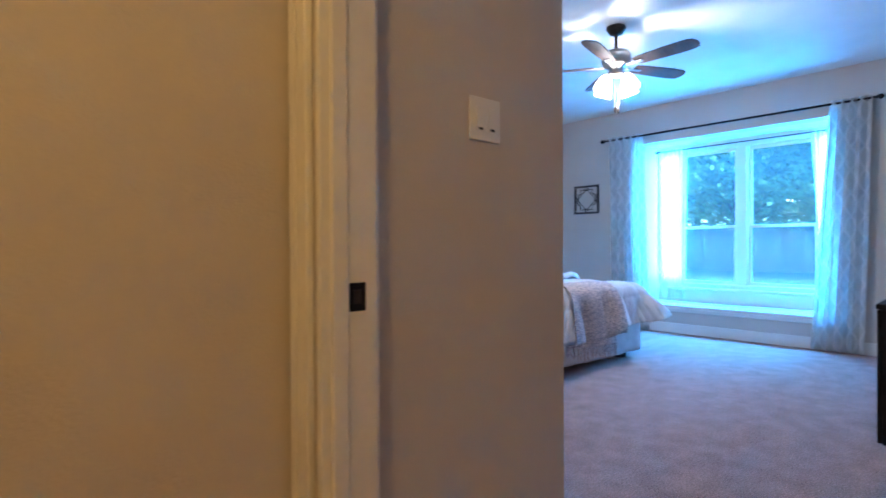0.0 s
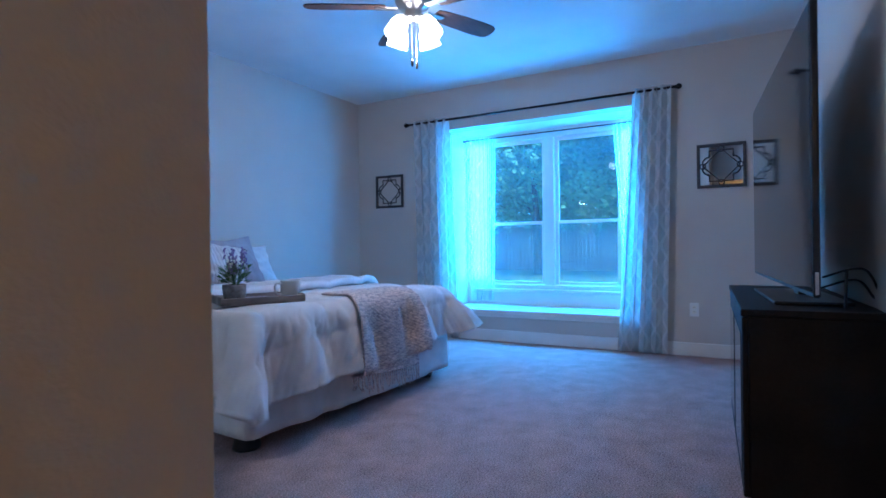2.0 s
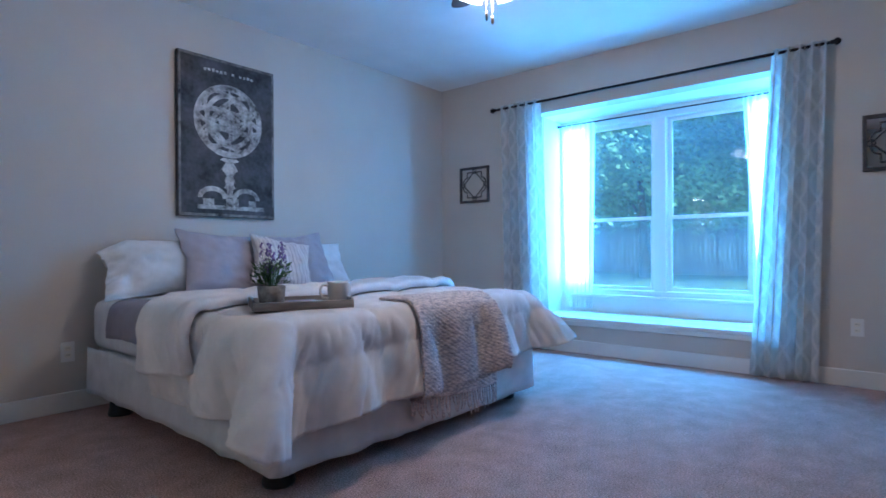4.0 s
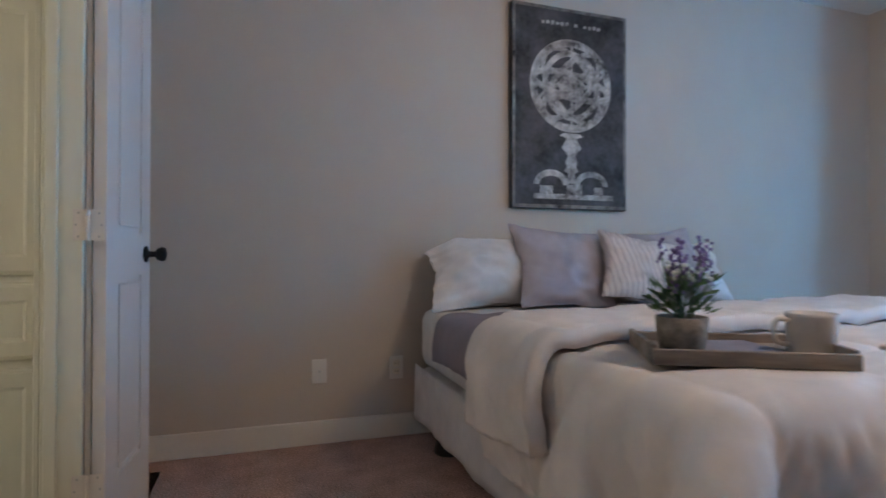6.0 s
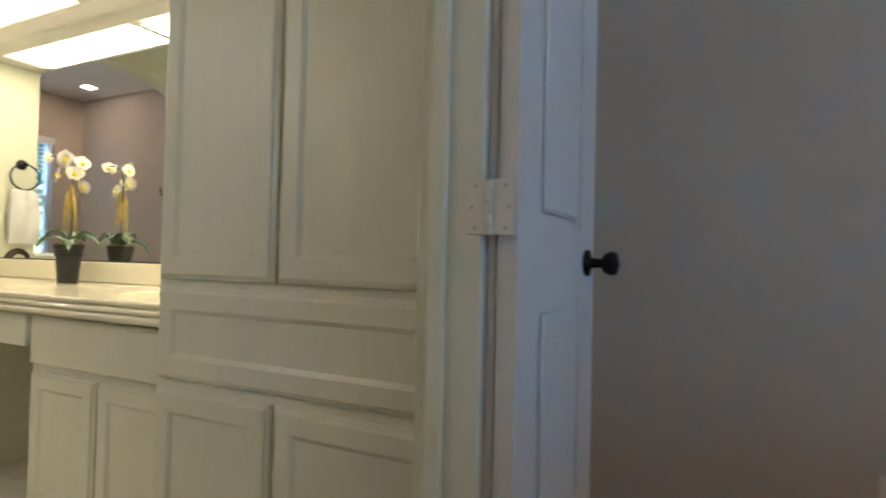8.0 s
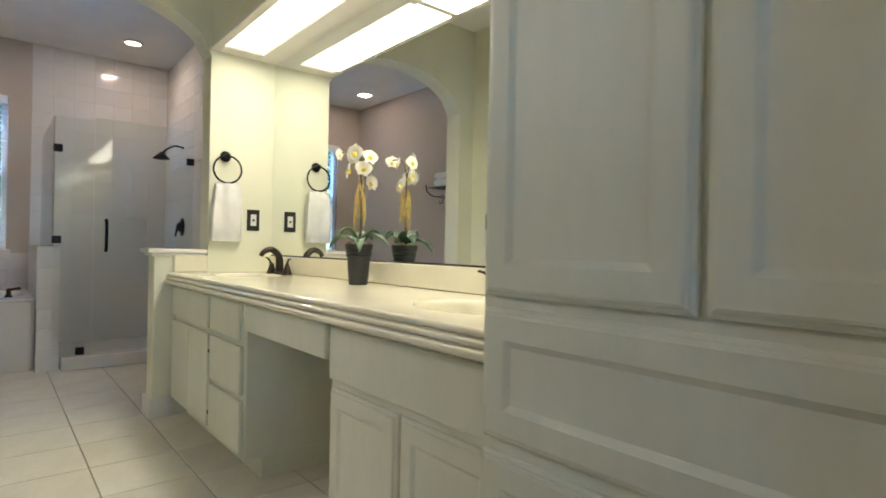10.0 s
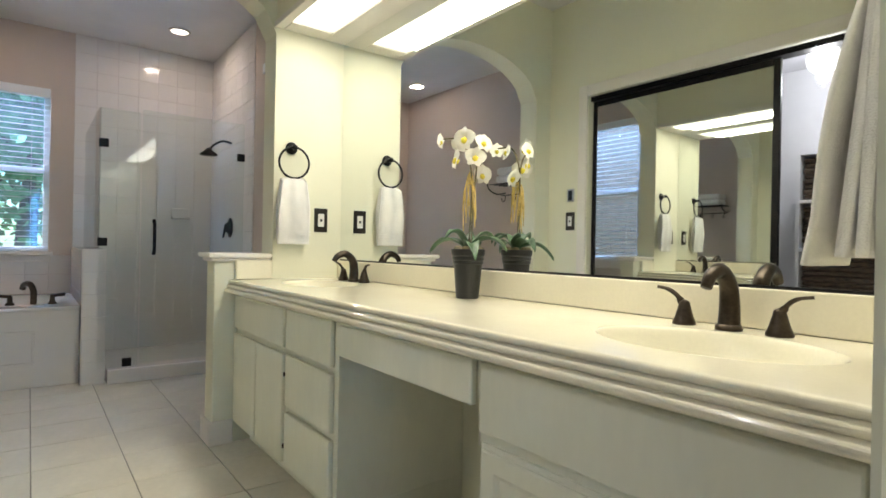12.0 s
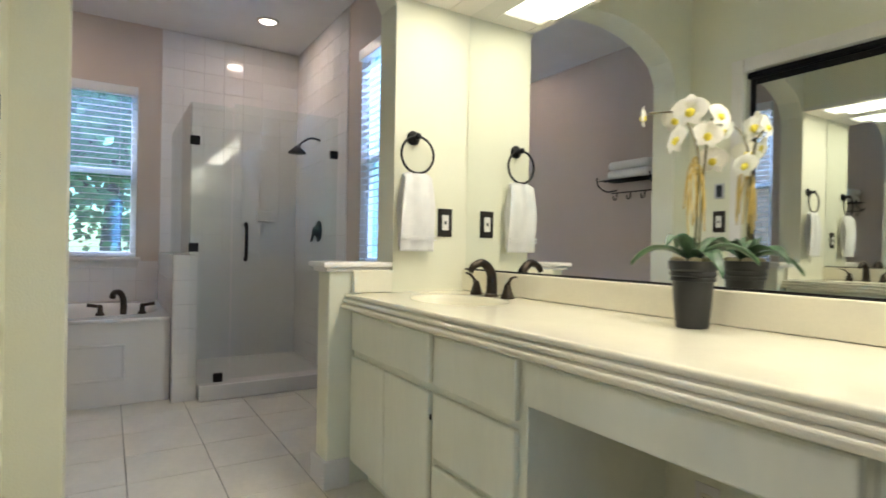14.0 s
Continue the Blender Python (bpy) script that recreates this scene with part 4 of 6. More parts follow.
# ---- television and its cabinet ----
TVR = 3.0
stand = thing("tv_cabinet", (3.90, 1.79, 0), "black brown low television cabinet on steel legs", "cabinet", rz=TVR)
SL, SD = 1.2, 0.40
part("body", boxes((0, SL, -SD, -0.02, 0.10, 0.715), bevel=0.002), BLACKWOOD, stand)
part("top", boxes((-0.004, SL + 0.004, -SD - 0.002, 0.004, 0.716, 0.74), bevel=0.003), BLACKWOOD, stand)
for a, b in ((0.004, 0.597), (0.603, 1.196)):
    dr = part("cabinet_door", boxes((a, b, -0.019, 0.0, 0.104, 0.712), bevel=0.003), BLACKWOOD, stand)
    part("glass_panel", boxes((a + 0.06, b - 0.06, 0.0005, 0.003, 0.17, 0.65)), SCREEN, dr)
for x, y in ((0.06, -0.07), (SL - 0.06, -0.07), (0.06, -SD + 0.06), (SL - 0.06, -SD + 0.06)):
    part("leg", lathe([(0.026, 0), (0.028, 0.006), (0.02, 0.008), (0.02, 0.099)], 18, at=(x, y, 0)), STEEL, stand, smooth=True)
tv = thing("television", (3.98, 1.582, 0.742), "large flat black television switched off", "television", rz=TVR + 1.9)
part("panel", boxes((0.0, 1.72, -0.022, 0.0, 0.035, 1.03), (0.3, 1.42, -0.055, -0.0225, 0.1, 0.75), bevel=0.004), BLACKPLASTIC, tv)
part("screen", boxes((0.012, 1.708, 0.0005, 0.002, 0.05, 1.018)), SCREEN, tv)
part("stand_foot", boxes((0.1, 0.75, -0.14, 0.10, 0.0, 0.012), (0.4, 0.5, -0.05, -0.02, 0.0125, 0.12), bevel=0.004), BLACKPLASTIC, tv)
part("label_strip", boxes((-0.002, -0.0003, -0.016, -0.006, 0.045, 0.12)), STEEL, tv)

# ---- ceiling fan ----
FX, FY = 4.50, 3.45
fan = thing("ceiling_fan", (FX, FY, H), "five-bladed walnut ceiling fan with lit glass shades", "ceiling fan")
part("canopy", lathe([(0.07, -0.001), (0.072, -0.02), (0.05, -0.055), (0.018, -0.07)], 28), BRONZE, fan, smooth=True)
part("downrod", lathe([(0.013, -0.06), (0.013, -0.19)], 14), BRONZE, fan, smooth=True)
part("motor_housing", lathe([(0.03, -0.18), (0.085, -0.19), (0.105, -0.215), (0.107, -0.27), (0.09, -0.30), (0.05, -0.315), (0.05, -0.35), (0.06, -0.365), (0.03, -0.385)], 32), NICKEL, fan, smooth=True)
for k in range(5):
    a = -94 + 72 * k
    m = pose(0, 0, 0, 0, 0, a)
    bm = bmesh.new()
    prof = [(0.16, 0.045), (0.20, 0.055), (0.35, 0.064), (0.50, 0.068), (0.58, 0.064), (0.615, 0.05), (0.63, 0.02)]
    outline = [(x, w) for x, w in prof] + [(x, -w) for x, w in reversed(prof)]
    tilt = pose(0, 0, -0.302, -12, 0, 0)
    vs = [[bm.verts.new(m @ tilt @ Vector((x, w, z))) for x, w in outline] for z in (0.0, 0.007)]
    bm.faces.new(vs[0][::-1]); bm.faces.new(vs[1])
    for i in range(len(outline)):
        j = (i + 1) % len(outline)
        bm.faces.new((vs[0][i], vs[0][j], vs[1][j], vs[1][i]))
    part("blade", bm, BLADE, fan, "dark walnut blade")
    bm = bmesh.new()
    box(bm, 0.09, 0.22, -0.02, 0.02, -0.312, -0.305, bevel=0.003, m=m)
    part("blade_iron", bm, NICKEL, fan)
for k in range(4):
    a = radians(77 + 90 * k)
    cx, cy = 0.095 * math.cos(a), 0.095 * math.sin(a)
    bm = tube(bend([(0.02 * math.cos(a), 0.02 * math.sin(a), -0.37), (0.07 * math.cos(a), 0.07 * math.sin(a), -0.365), (cx, cy, -0.39)]), 0.009)
    arm = part("lamp_arm", bm, NICKEL, fan, smooth=True)
    bm = lathe([(0.022, 0.0), (0.035, -0.015), (0.050, -0.045), (0.058, -0.09), (0.066, -0.12), (0.05, -0.124)], 22)
    bmesh.ops.transform(bm, matrix=Matrix.Translation((cx, cy, -0.385)) @ Matrix.Rotation(radians(-24), 4, Vector((-math.sin(a), math.cos(a), 0))), verts=bm.verts)
    part("shade", bm, LAMPGLASS, arm, "lit frosted glass shade", True)
for sx in (-0.02, 0.03):
    ch = part("pull_chain", tube([(sx, 0, -0.38), (sx, 0, -0.61)], 0.0014, 6), STEEL, fan)
    part("chain_fob", lathe([(0.003, -0.65), (0.008, -0.64), (0.007, -0.615), (0.002, -0.605)], 10, at=(sx, 0, 0)), BRONZE, ch, smooth=True)

# ---- window of the bedroom ----
win = thing("window_1", (WX, 3.61, 0.50), "white vinyl double double-hung window", "window", kind="structure")
part("window_frame", boxes((-0.01, 0.11, -0.81, -0.74, 0.0, 1.69), (-0.01, 0.11, 0.74, 0.81, 0.0, 1.69), (-0.01, 0.11, -0.739, 0.739, 0.0, 0.045), (-0.01, 0.11, -0.739, 0.739, 1.63, 1.69), (-0.016, 0.11, -0.055, 0.055, 0.0455, 1.6295), bevel=0.004), VINYL, win)
for c in (-0.3975, 0.3975):
    hwid = 0.339
    for z0, z1, xo in ((0.05, 0.735, 0.02), (0.705, 1.625, 0.05)):
        s = part("sash", boxes((xo, xo + 0.028, c - hwid, c - hwid + 0.035, z0, z1), (xo, xo + 0.028, c + hwid - 0.035, c + hwid, z0, z1), (xo, xo + 0.028, c - hwid + 0.0355, c + hwid - 0.0355, z0, z0 + 0.032), (xo, xo + 0.028, c - hwid + 0.0355, c + hwid - 0.0355, z1 - 0.032, z1), bevel=0.003), VINYL, win)
        pn = part("pane", boxes((xo + 0.012, xo + 0.016, c - hwid + 0.034, c + hwid - 0.034, z0 + 0.03, z1 - 0.03)), GLASS, s)
        pn.visible_shadow = False
        if z0 < 0.1:
            scr = part("insect_screen", boxes((0.086, 0.0865, c - hwid + 0.02, c + hwid - 0.02, 0.05, 0.74)), SCREENMESH, win, "grey insect screen mesh")
            scr.visible_shadow = False
part("window_sill", boxes((-0.07, -0.011, -0.86, 0.86, -0.03, 0.0), bevel=0.006, seg=2), TRIM, win)

# ---- curtains, rods ----
def rod(name, x, y0, y1, z, r, label):
    t = thing(name, (x, (y0 + y1) / 2, z), label, "curtain rod")
    h = (y1 - y0) / 2
    part("rod_bar", tube([(0, -h, 0), (0, h, 0)], r, 12), DARKMETAL, t, smooth=True)
    for s in (-1, 1):
        part("finial", lathe([(r, s * h), (r * 1.6, s * (h + 0.008)), (r * 1.1, s * (h + 0.016)), (r * 2.4, s * (h + 0.034)), (r * 1.6, s * (h + 0.055)), (0.002, s * (h + 0.064))], 16, "Y"), DARKMETAL, t, smooth=True)
        part("bracket", tube([(0, s * (h - 0.08), 0), (0.05, s * (h - 0.08), -0.01), (EAST - x - 0.001 if x < EAST else WX - x - 0.012, s * (h - 0.08), -0.01)], r * 0.7, 8), DARKMETAL, t)
    return t


rod("curtain_rod", 6.86, 2.30, 5.00, 2.315, 0.011, "black metal curtain rod with turned finials over the window")
rod("curtain_rod", WX - 0.06, 2.70, 4.56, 2.175, 0.006, "thin black rod for the sheers inside the alcove")


def curtain(name, x, ya, yb, yc, yd, ztop, zbot, waves, amp, material, label, seed, nv=40, thick=0.004):
    """Hanging cloth from ya..yb at the top to yc..yd at the hem."""
    t = thing(name, (x, (ya + yb) / 2, zbot), label, "curtain")
    ym = (ya + yb) / 2

    def at(u, v):
        y = (ya + (yb - ya) * u) * (1 - v) + (yc + (yd - yc) * u) * v - ym
        ph = 2 * math.pi * waves * u + 0.7 * math.sin(3 * u + seed)
        a = amp * (0.8 + 0.5 * noise.noise((u * 5, v * 2, seed)))
        xx = a * math.sin(ph) + 0.02 * v * noise.noise((u * 3, v * 3, seed + 5))
        return (xx, y + 0.3 * amp * math.sin(2 * ph), ztop - zbot - (ztop - zbot) * v)
    ob = part("cloth", sheet(at, int(waves * 14), nv), material, t, smooth=True)
    if thick:
        thicken(ob, thick)
    return t


lc = curtain("curtain", 6.86, 4.50, 4.94, 4.42, 4.90, 2.34, 0.012, 5, 0.032, CURTAIN, "silver grey curtain with pale trellis pattern, drawn open", 1)
rc = curtain("curtain", 6.86, 2.33, 2.63, 2.39, 2.79, 2.34, 0.012, 4, 0.038, CURTAIN, "silver grey curtain with pale trellis pattern, drawn open", 4)
for t, ys in ((lc, (-0.17, -0.06, 0.06, 0.17)), (rc, (-0.12, -0.04, 0.05, 0.12))):
    for y in ys:
        part("grommet", lathe([(0.020, -0.003), (0.024, -0.003), (0.024, 0.003), (0.020, 0.003), (0.020, -0.003)], 18, "Y", (0, y, 2.303), cap=False), NICKEL, t)
curtain("sheer_curtain", WX - 0.06, 4.20, 4.56, 4.24, 4.52, 2.185, 0.36, 7, 0.014, SHEER, "white sheer curtain gathered beside the window", 8, thick=0)
curtain("sheer_curtain", WX - 0.06, 2.70, 2.93, 2.64, 2.80, 2.185, 0.36, 5, 0.014, SHEER, "white sheer curtain gathered beside the window", 9, thick=0)

# ---- wall art ----
art = thing("wall_art", (4.452, NORTH, 1.185), "large dark panel printed with a pale armillary sphere", "picture")
AW, AH, AD = 0.745, 1.14, 0.04
part("panel", boxes((-AW / 2, AW / 2, -AD, -0.001, 0, AH), bevel=0.003), ARTDARK, art)
part("worn_border", boxes((-AW / 2 + 0.004, -AW / 2 + 0.02, -AD - 0.0015, -AD, 0.004, AH - 0.004), (AW / 2 - 0.02, AW / 2 - 0.004, -AD - 0.0015, -AD, 0.004, AH - 0.004), (-AW / 2 + 0.0205, AW / 2 - 0.0205, -AD - 0.0015, -AD, 0.004, 0.024), (-AW / 2 + 0.0205, AW / 2 - 0.0205, -AD - 0.0015, -AD, AH - 0.02, AH - 0.004)), ARTEDGE, art)


def print_ring(cx, cz, a, b, w, tilt, y, arc=(0, 360), n=48, bm=None):
    bm = bm or bmesh.new()
    ct, st = math.cos(radians(tilt)), math.sin(radians(tilt))
    prev = None
    for i in range(n + 1):
        th = radians(arc[0] + (arc[1] - arc[0]) * i / n)
        pts = []
        for k in (0.0, w):
            ex, ez = (a - k) * math.cos(th), (b - k) * math.sin(th)
            pts.append(bm.verts.new((cx + ex * ct - ez * st, y, cz + ex * st + ez * ct)))
        if prev:
            bm.faces.new((prev[0], pts[0], pts[1], prev[1]))
        prev = pts
    return bm


ya = -AD - 0.002
SX, SZ, SR = 0.0, 0.70, 0.265
for i, (a, b, w, tl, arc) in enumerate(((SR, SR, 0.045, 0, (0, 360)), (SR * 0.99, 0.085, 0.040, -9, (0, 360)), (SR * 0.97, 0.12, 0.034, 48, (0, 360)), (SR * 0.97, 0.15, 0.032, -52, (0, 360)), (SR * 0.70, 0.20, 0.034, 15, (0, 360)), (SR * 0.9, 0.05, 0.022, 24, (0, 360)), (0.085, 0.075, 0.074, 0, (0, 360)), (0.05, 0.12, 0.049, 35, (0, 360)))):
    part("print_ring", print_ring(SX, SZ, a, b, w, tl, ya - 0.0004 * i, arc), ARTLIGHT, art)
part("print_pole", boxes((SX - 0.008, SX + 0.008, ya - 0.004, ya - 0.0035, SZ - 0.25, SZ + 0.24)), ARTLIGHT, art)
stem_prof = [(0.05, 0.43), (0.075, 0.415), (0.03, 0.40), (0.05, 0.37), (0.065, 0.345), (0.04, 0.325), (0.025, 0.30), (0.04, 0.27), (0.03, 0.24), (0.045, 0.215), (0.02, 0.20), (0.03, 0.16), (0.06, 0.145)]
bm = bmesh.new()
left = [bm.verts.new((SX - r, ya - 0.001, z)) for r, z in stem_prof]
right = [bm.verts.new((SX + r, ya - 0.001, z)) for r, z in stem_prof]
for i in range(len(stem_prof) - 1):
    bm.faces.new((left[i], right[i], right[i + 1], left[i + 1]))
part("print_stem", bm, ARTLIGHT, art)
for s in (-1, 1):
    part("print_scroll", print_ring(SX + s * 0.13, 0.135, 0.11, 0.085, 0.035, 0, ya - 0.002, (0, 180) if s > 0 else (0, 180)), ARTLIGHT, art)
part("print_base", boxes((-0.24, 0.28, ya - 0.0006, ya, 0.055, 0.085), (-0.20, -0.12, ya - 0.0006, ya, 0.086, 0.13), (0.15, 0.21, ya - 0.0006, ya, 0.086, 0.13), (-0.03, 0.07, ya - 0.0006, ya, 0.086, 0.14)), ARTLIGHT, art)
for k in range(13):
    if k not in (6, 8):
        part("title_letter", boxes((-0.19 + 0.030 * k, -0.19 + 0.030 * k + 0.019, ya - 0.0006, ya, 1.035 + 0.003 * (k % 2), 1.053 + 0.003 * (k % 3))), ARTLIGHT, art)


def plaque(at, label, backing):
    """Square fretwork plaque on the east wall; seen from -x."""
    t = thing("wall_plaque", at, label, "wall decoration", "fretwork plaques")
    s, r = 0.185, 0.024
    part("plaque_frame", boxes((-0.022, -0.001, -s, -s + r, -s, s), (-0.022, -0.001, s - r, s, -s, s), (-0.022, -0.001, -s + r, s - r, -s, -s + r), (-0.022, -0.001, -s + r, s - r, s - r, s), bevel=0.002), PLAQUE, t)
    bm = bmesh.new()
    c, w = 0.140, 0.0062
    lines = [[(c, 0), (0, c), (-c, 0), (0, -c), (c, 0)]]
    for sy in (-1, 1):
        for sz in (-1, 1):
            lobe = bend([(sy * 0.090, sz * 0.076, 0), (sy * 0.120, sz * 0.066, 0), (sy * 0.140, sz * 0.038, 0), (sy * c, sz * 0.012, 0)], 4)
            lines.append([(sy * 0.012, sz * 0.130), (sy * 0.090, sz * 0.130), (sy * 0.090, sz * 0.078)] + [(q.x, q.y) for q in lobe])
    for ln in lines:
        tube([(-0.010, y, z) for y, z in ln], w, 6, bm)
    for y, z in ((c, 0), (-c, 0), (0, c), (0, -c)):
        tube(bend([(-0.010, y + 0.022 * math.cos(k), z + 0.022 * math.sin(k)) for k in np.linspace(0, 2 * math.pi, 9)], 3), w * 0.8, 6, bm)
    part("fretwork", bm, PLAQUE, t)
    if backing:
        part("mirror_backing", boxes((-0.005, -0.001, -s + r, s - r, -s + r, s - r)), MIRROR, t)
    return t


plaque((EAST, 5.32, 1.61), "charcoal fretwork wall plaque on the beige wall", False)
plaque((EAST, 1.95, 1.62), "charcoal fretwork wall plaque over a mirror", True)


# ---- outlets and switches ----
def wall_plate(at, rz, label, category, kind, plate=PLATE, insert=IVORYPLATE, w=0.072, h=0.118):
    """A plate that faces -y before it is turned by rz."""
    t = thing("wall_plate" if category != "switch" else "light_switch", at, label, category, rz=rz)
    part("plate", boxes((-w / 2, w / 2, -0.007, -0.001, -h / 2, h / 2), bevel=0.003, seg=2), plate, t)
    if kind == "outlet":
        for z in (-0.020, 0.020):
            part("receptacle", boxes((-0.017, 0.017, -0.0095, -0.0071, z - 0.014, z + 0.014), bevel=0.003, seg=2), insert, t)
            part("slot", boxes((-0.008, -0.006, -0.0100, -0.0096, z - 0.004, z + 0.006), (0.006, 0.008, -0.0100, -0.0096, z - 0.004, z + 0.006)), BLACKPLASTIC, t)
    elif kind == "gfci":
        part("receptacle", boxes((-0.017, 0.017, -0.0095, -0.0071, -0.034, 0.034), bevel=0.002), insert, t)
        part("test_button", boxes((-0.006, 0.006, -0.0110, -0.0096, -0.007, 0.007), bevel=0.001), BLACKPLASTIC, t)
    elif kind == "cable":
        part("socket", lathe([(0.006, -0.0071), (0.005, -0.014)], 12, "Y"), STEEL, t)
    elif kind == "rockers":
        for x in (-0.023, 0.023):
            part("rocker", boxes((x - 0.016, x + 0.016, -0.0105, -0.0071, -0.033, 0.033), bevel=0.002), insert, t)
            part("slider_tab", boxes((x - 0.008, x + 0.008, -0.0125, -0.0106, -0.030, -0.024)), BLACKPLASTIC, t)
    return t


wall_plate((3.056, NORTH, 0.355), 0, "white cable outlet plate low on the wall", "outlet", "cable")
wall_plate((3.444, NORTH, 0.35), 0, "white power outlet low on the wall", "outlet", "outlet")
wall_plate((EAST, 2.17, 0.40), -90, "white power outlet low on the wall", "outlet", "outlet")
wall_plate((1.852, 2.288, 1.355), 0, "white double dimmer switch on the entry wall", "switch", "rockers", w=0.118, h=0.118, insert=PLATE)
wall_plate((VX0, 5.498, 1.096), 90, "white outlet in a dark bronze plate beside the mirror", "outlet", "gfci", DARKPLATE, PLATE, 0.075, 0.125)
wall_plate((-0.968, SY, 1.165), 180, "white switch in a dark bronze plate", "switch", "gfci", DARKPLATE, PLATE, 0.075, 0.125)
wall_plate((-0.968, SY, 1.345), 180, "small grey wall control panel", "control panel", "gfci", STEEL, BLACKPLASTIC, 0.06, 0.09)
wall_plate((0.03, MY, 0.29), 0, "white power outlet inside the vanity knee space", "outlet", "outlet")

# ---- tray with plant and mug on the bed ----
TZ = 0.684
tray = thing("serving_tray", (3.88, 4.08, TZ), "weathered grey wooden tray on the comforter", "tray", rz=-27.5)
part("tray_base", boxes((-0.205, 0.205, -0.14, 0.14, 0, 0.012), bevel=0.002), GREYWOOD, tray)
for r in ((-0.215, 0.215, -0.15, -0.138, 0, 0.036), (-0.215, 0.215, 0.138, 0.15, 0, 0.036), (-0.215, -0.203, -0.1375, 0.1375, 0, 0.044), (0.203, 0.215, -0.1375, 0.1375, 0, 0.044)):
    part("tray_side", boxes(r, bevel=0.002), GREYWOOD, tray)
mag = solid("folded_napkin", boxes((-0.11, 0.09, -0.08, 0.09, 0, 0.008), bevel=0.003), COVERLET, "grey folded cloth napkin in the tray", "napkin")
mag.matrix_world = pose(3.90, 4.10, TZ + 0.0125, 0, 0, -15)
plant = thing("potted_lavender", (3.737, 4.087, TZ + 0.0125), "potted lavender with purple flowers in a stone pot", "plant")
part("pot", lathe([(0.044, 0), (0.05, 0.004), (0.057, 0.05), (0.060, 0.088), (0.055, 0.09), (0.052, 0.075)], 24), STONEPOT, plant, smooth=True)
rng = random.Random(5)
bm = bmesh.new()
wf = bmesh.new()
for k in range(320):
    a, r, h = rng.uniform(0, 6.28), rng.uniform(0.0, 0.07), rng.uniform(0.09, 0.175)
    p = Vector((r * math.cos(a), r * math.sin(a), h))
    d = Vector((math.cos(a) * rng.uniform(0.2, 1.2), math.sin(a) * rng.uniform(0.2, 1.2), rng.uniform(0.3, 1.4))).normalized()
    s = d.orthogonal().normalized()
    ln, w = rng.uniform(0.025, 0.05), rng.uniform(0.004, 0.008)
    q = [p, p + d * ln * 0.5 + s * w, p + d * ln, p + d * ln * 0.5 - s * w]
    bm.faces.new([bm.verts.new(c) for c in q])
for k in range(17):
    a, r, h = rng.uniform(0, 6.28), rng.uniform(0.01, 0.075), rng.uniform(0.16, 0.245)
    top_ = Vector((r * math.cos(a), r * math.sin(a), h))
    tube([(r * 0.3 * math.cos(a), r * 0.3 * math.sin(a), 0.08), tuple(top_)], 0.0015, 5, bm)
    fl = bmesh.new()
    for j in range(9):
        bmesh.ops.create_icosphere(fl, subdivisions=1, radius=rng.uniform(0.0035, 0.0065), matrix=Matrix.Translation(top_ + Vector((rng.uniform(-0.008, 0.008), rng.uniform(-0.008, 0.008), 0.007 * j - 0.02))))
    part("flower_spike", fl, LAVENDER, plant, "purple flower spike")
for k in range(26):
    a, r, h = rng.uniform(0, 6.28), rng.uniform(0.02, 0.08), rng.uniform(0.17, 0.22)
    bmesh.ops.create_icosphere(wf, subdivisions=1, radius=0.006, matrix=Matrix.Translation((r * math.cos(a), r * math.sin(a), h)))
part("foliage", bm, LEAF, plant)
part("white_flowers", wf, PETAL, plant)["kind"] = "stuff"
mug = thing("mug", (4.03, 3.985, TZ + 0.0125), "ivory ceramic mug on the tray", "mug", rz=160)
part("cup", lathe([(0.047, 0), (0.052, 0.004), (0.054, 0.09), (0.055, 0.098), (0.051, 0.098), (0.049, 0.02), (0.002, 0.012)], 32), CERAMIC, mug, smooth=True)
part("mug_grip", tube(bend([(0.05, 0, 0.08), (0.08, 0, 0.082), (0.09, 0, 0.055), (0.08, 0, 0.028), (0.05, 0, 0.022)]), 0.006, 10), CERAMIC, mug, smooth=True)

# ---- knitted throw over the foot of the bed ----
throw = thing("throw_blanket", (4.645, BY0, 0.0), "blush and grey chunky knit throw hanging over the bed foot", "blanket")


xs, ys = np.arange(-0.30, 0.301, 0.02), np.arange(-0.41, 0.25, 0.02)
g = settle(xs, ys, 0.76, (W / 2 + 0.09, -0.05, 0.69, 0.09), lambda x, y: 1 + 0.20 * np.clip((0.05 - y) / 0.2, 0, 1), 200, -5.0, (0.12, 0.0), seed=9, stiff=0.03)
g = finer(g)
under = quilt_grid.reshape(-1, 3)
for i, j in itertools.product(range(g.shape[0]), range(g.shape[1])):
    p = g[i, j]
    near = under[np.abs(under[:, 0] - p[0]) < 0.035]
    low = near[np.abs(near[:, 2] - p[2]) < 0.035]
    if p[2] < 0.66 and len(low):
        p[1] = min(p[1], low[:, 1].min() - 0.030)
    flat = near[np.abs(near[:, 1] - p[1]) < 0.03]
    if p[2] > 0.60 and len(flat):
        p[2] = max(p[2], flat[:, 2].max() + 0.030)
for k in range(4):
    g[1:-1, 1:-1] = 0.5 * g[1:-1, 1:-1] + 0.125 * (g[2:, 1:-1] + g[:-2, 1:-1] + g[1:-1, 2:] + g[1:-1, :-2])


def loops(i, j, p):
    return 0.004 * math.sin(j * 1.9 + i * 0.9 + 2 * noise.noise((i * 0.2, j * 0.2, 1))) + 0.004 * noise.noise((i * 0.8, j * 0.8, 7))


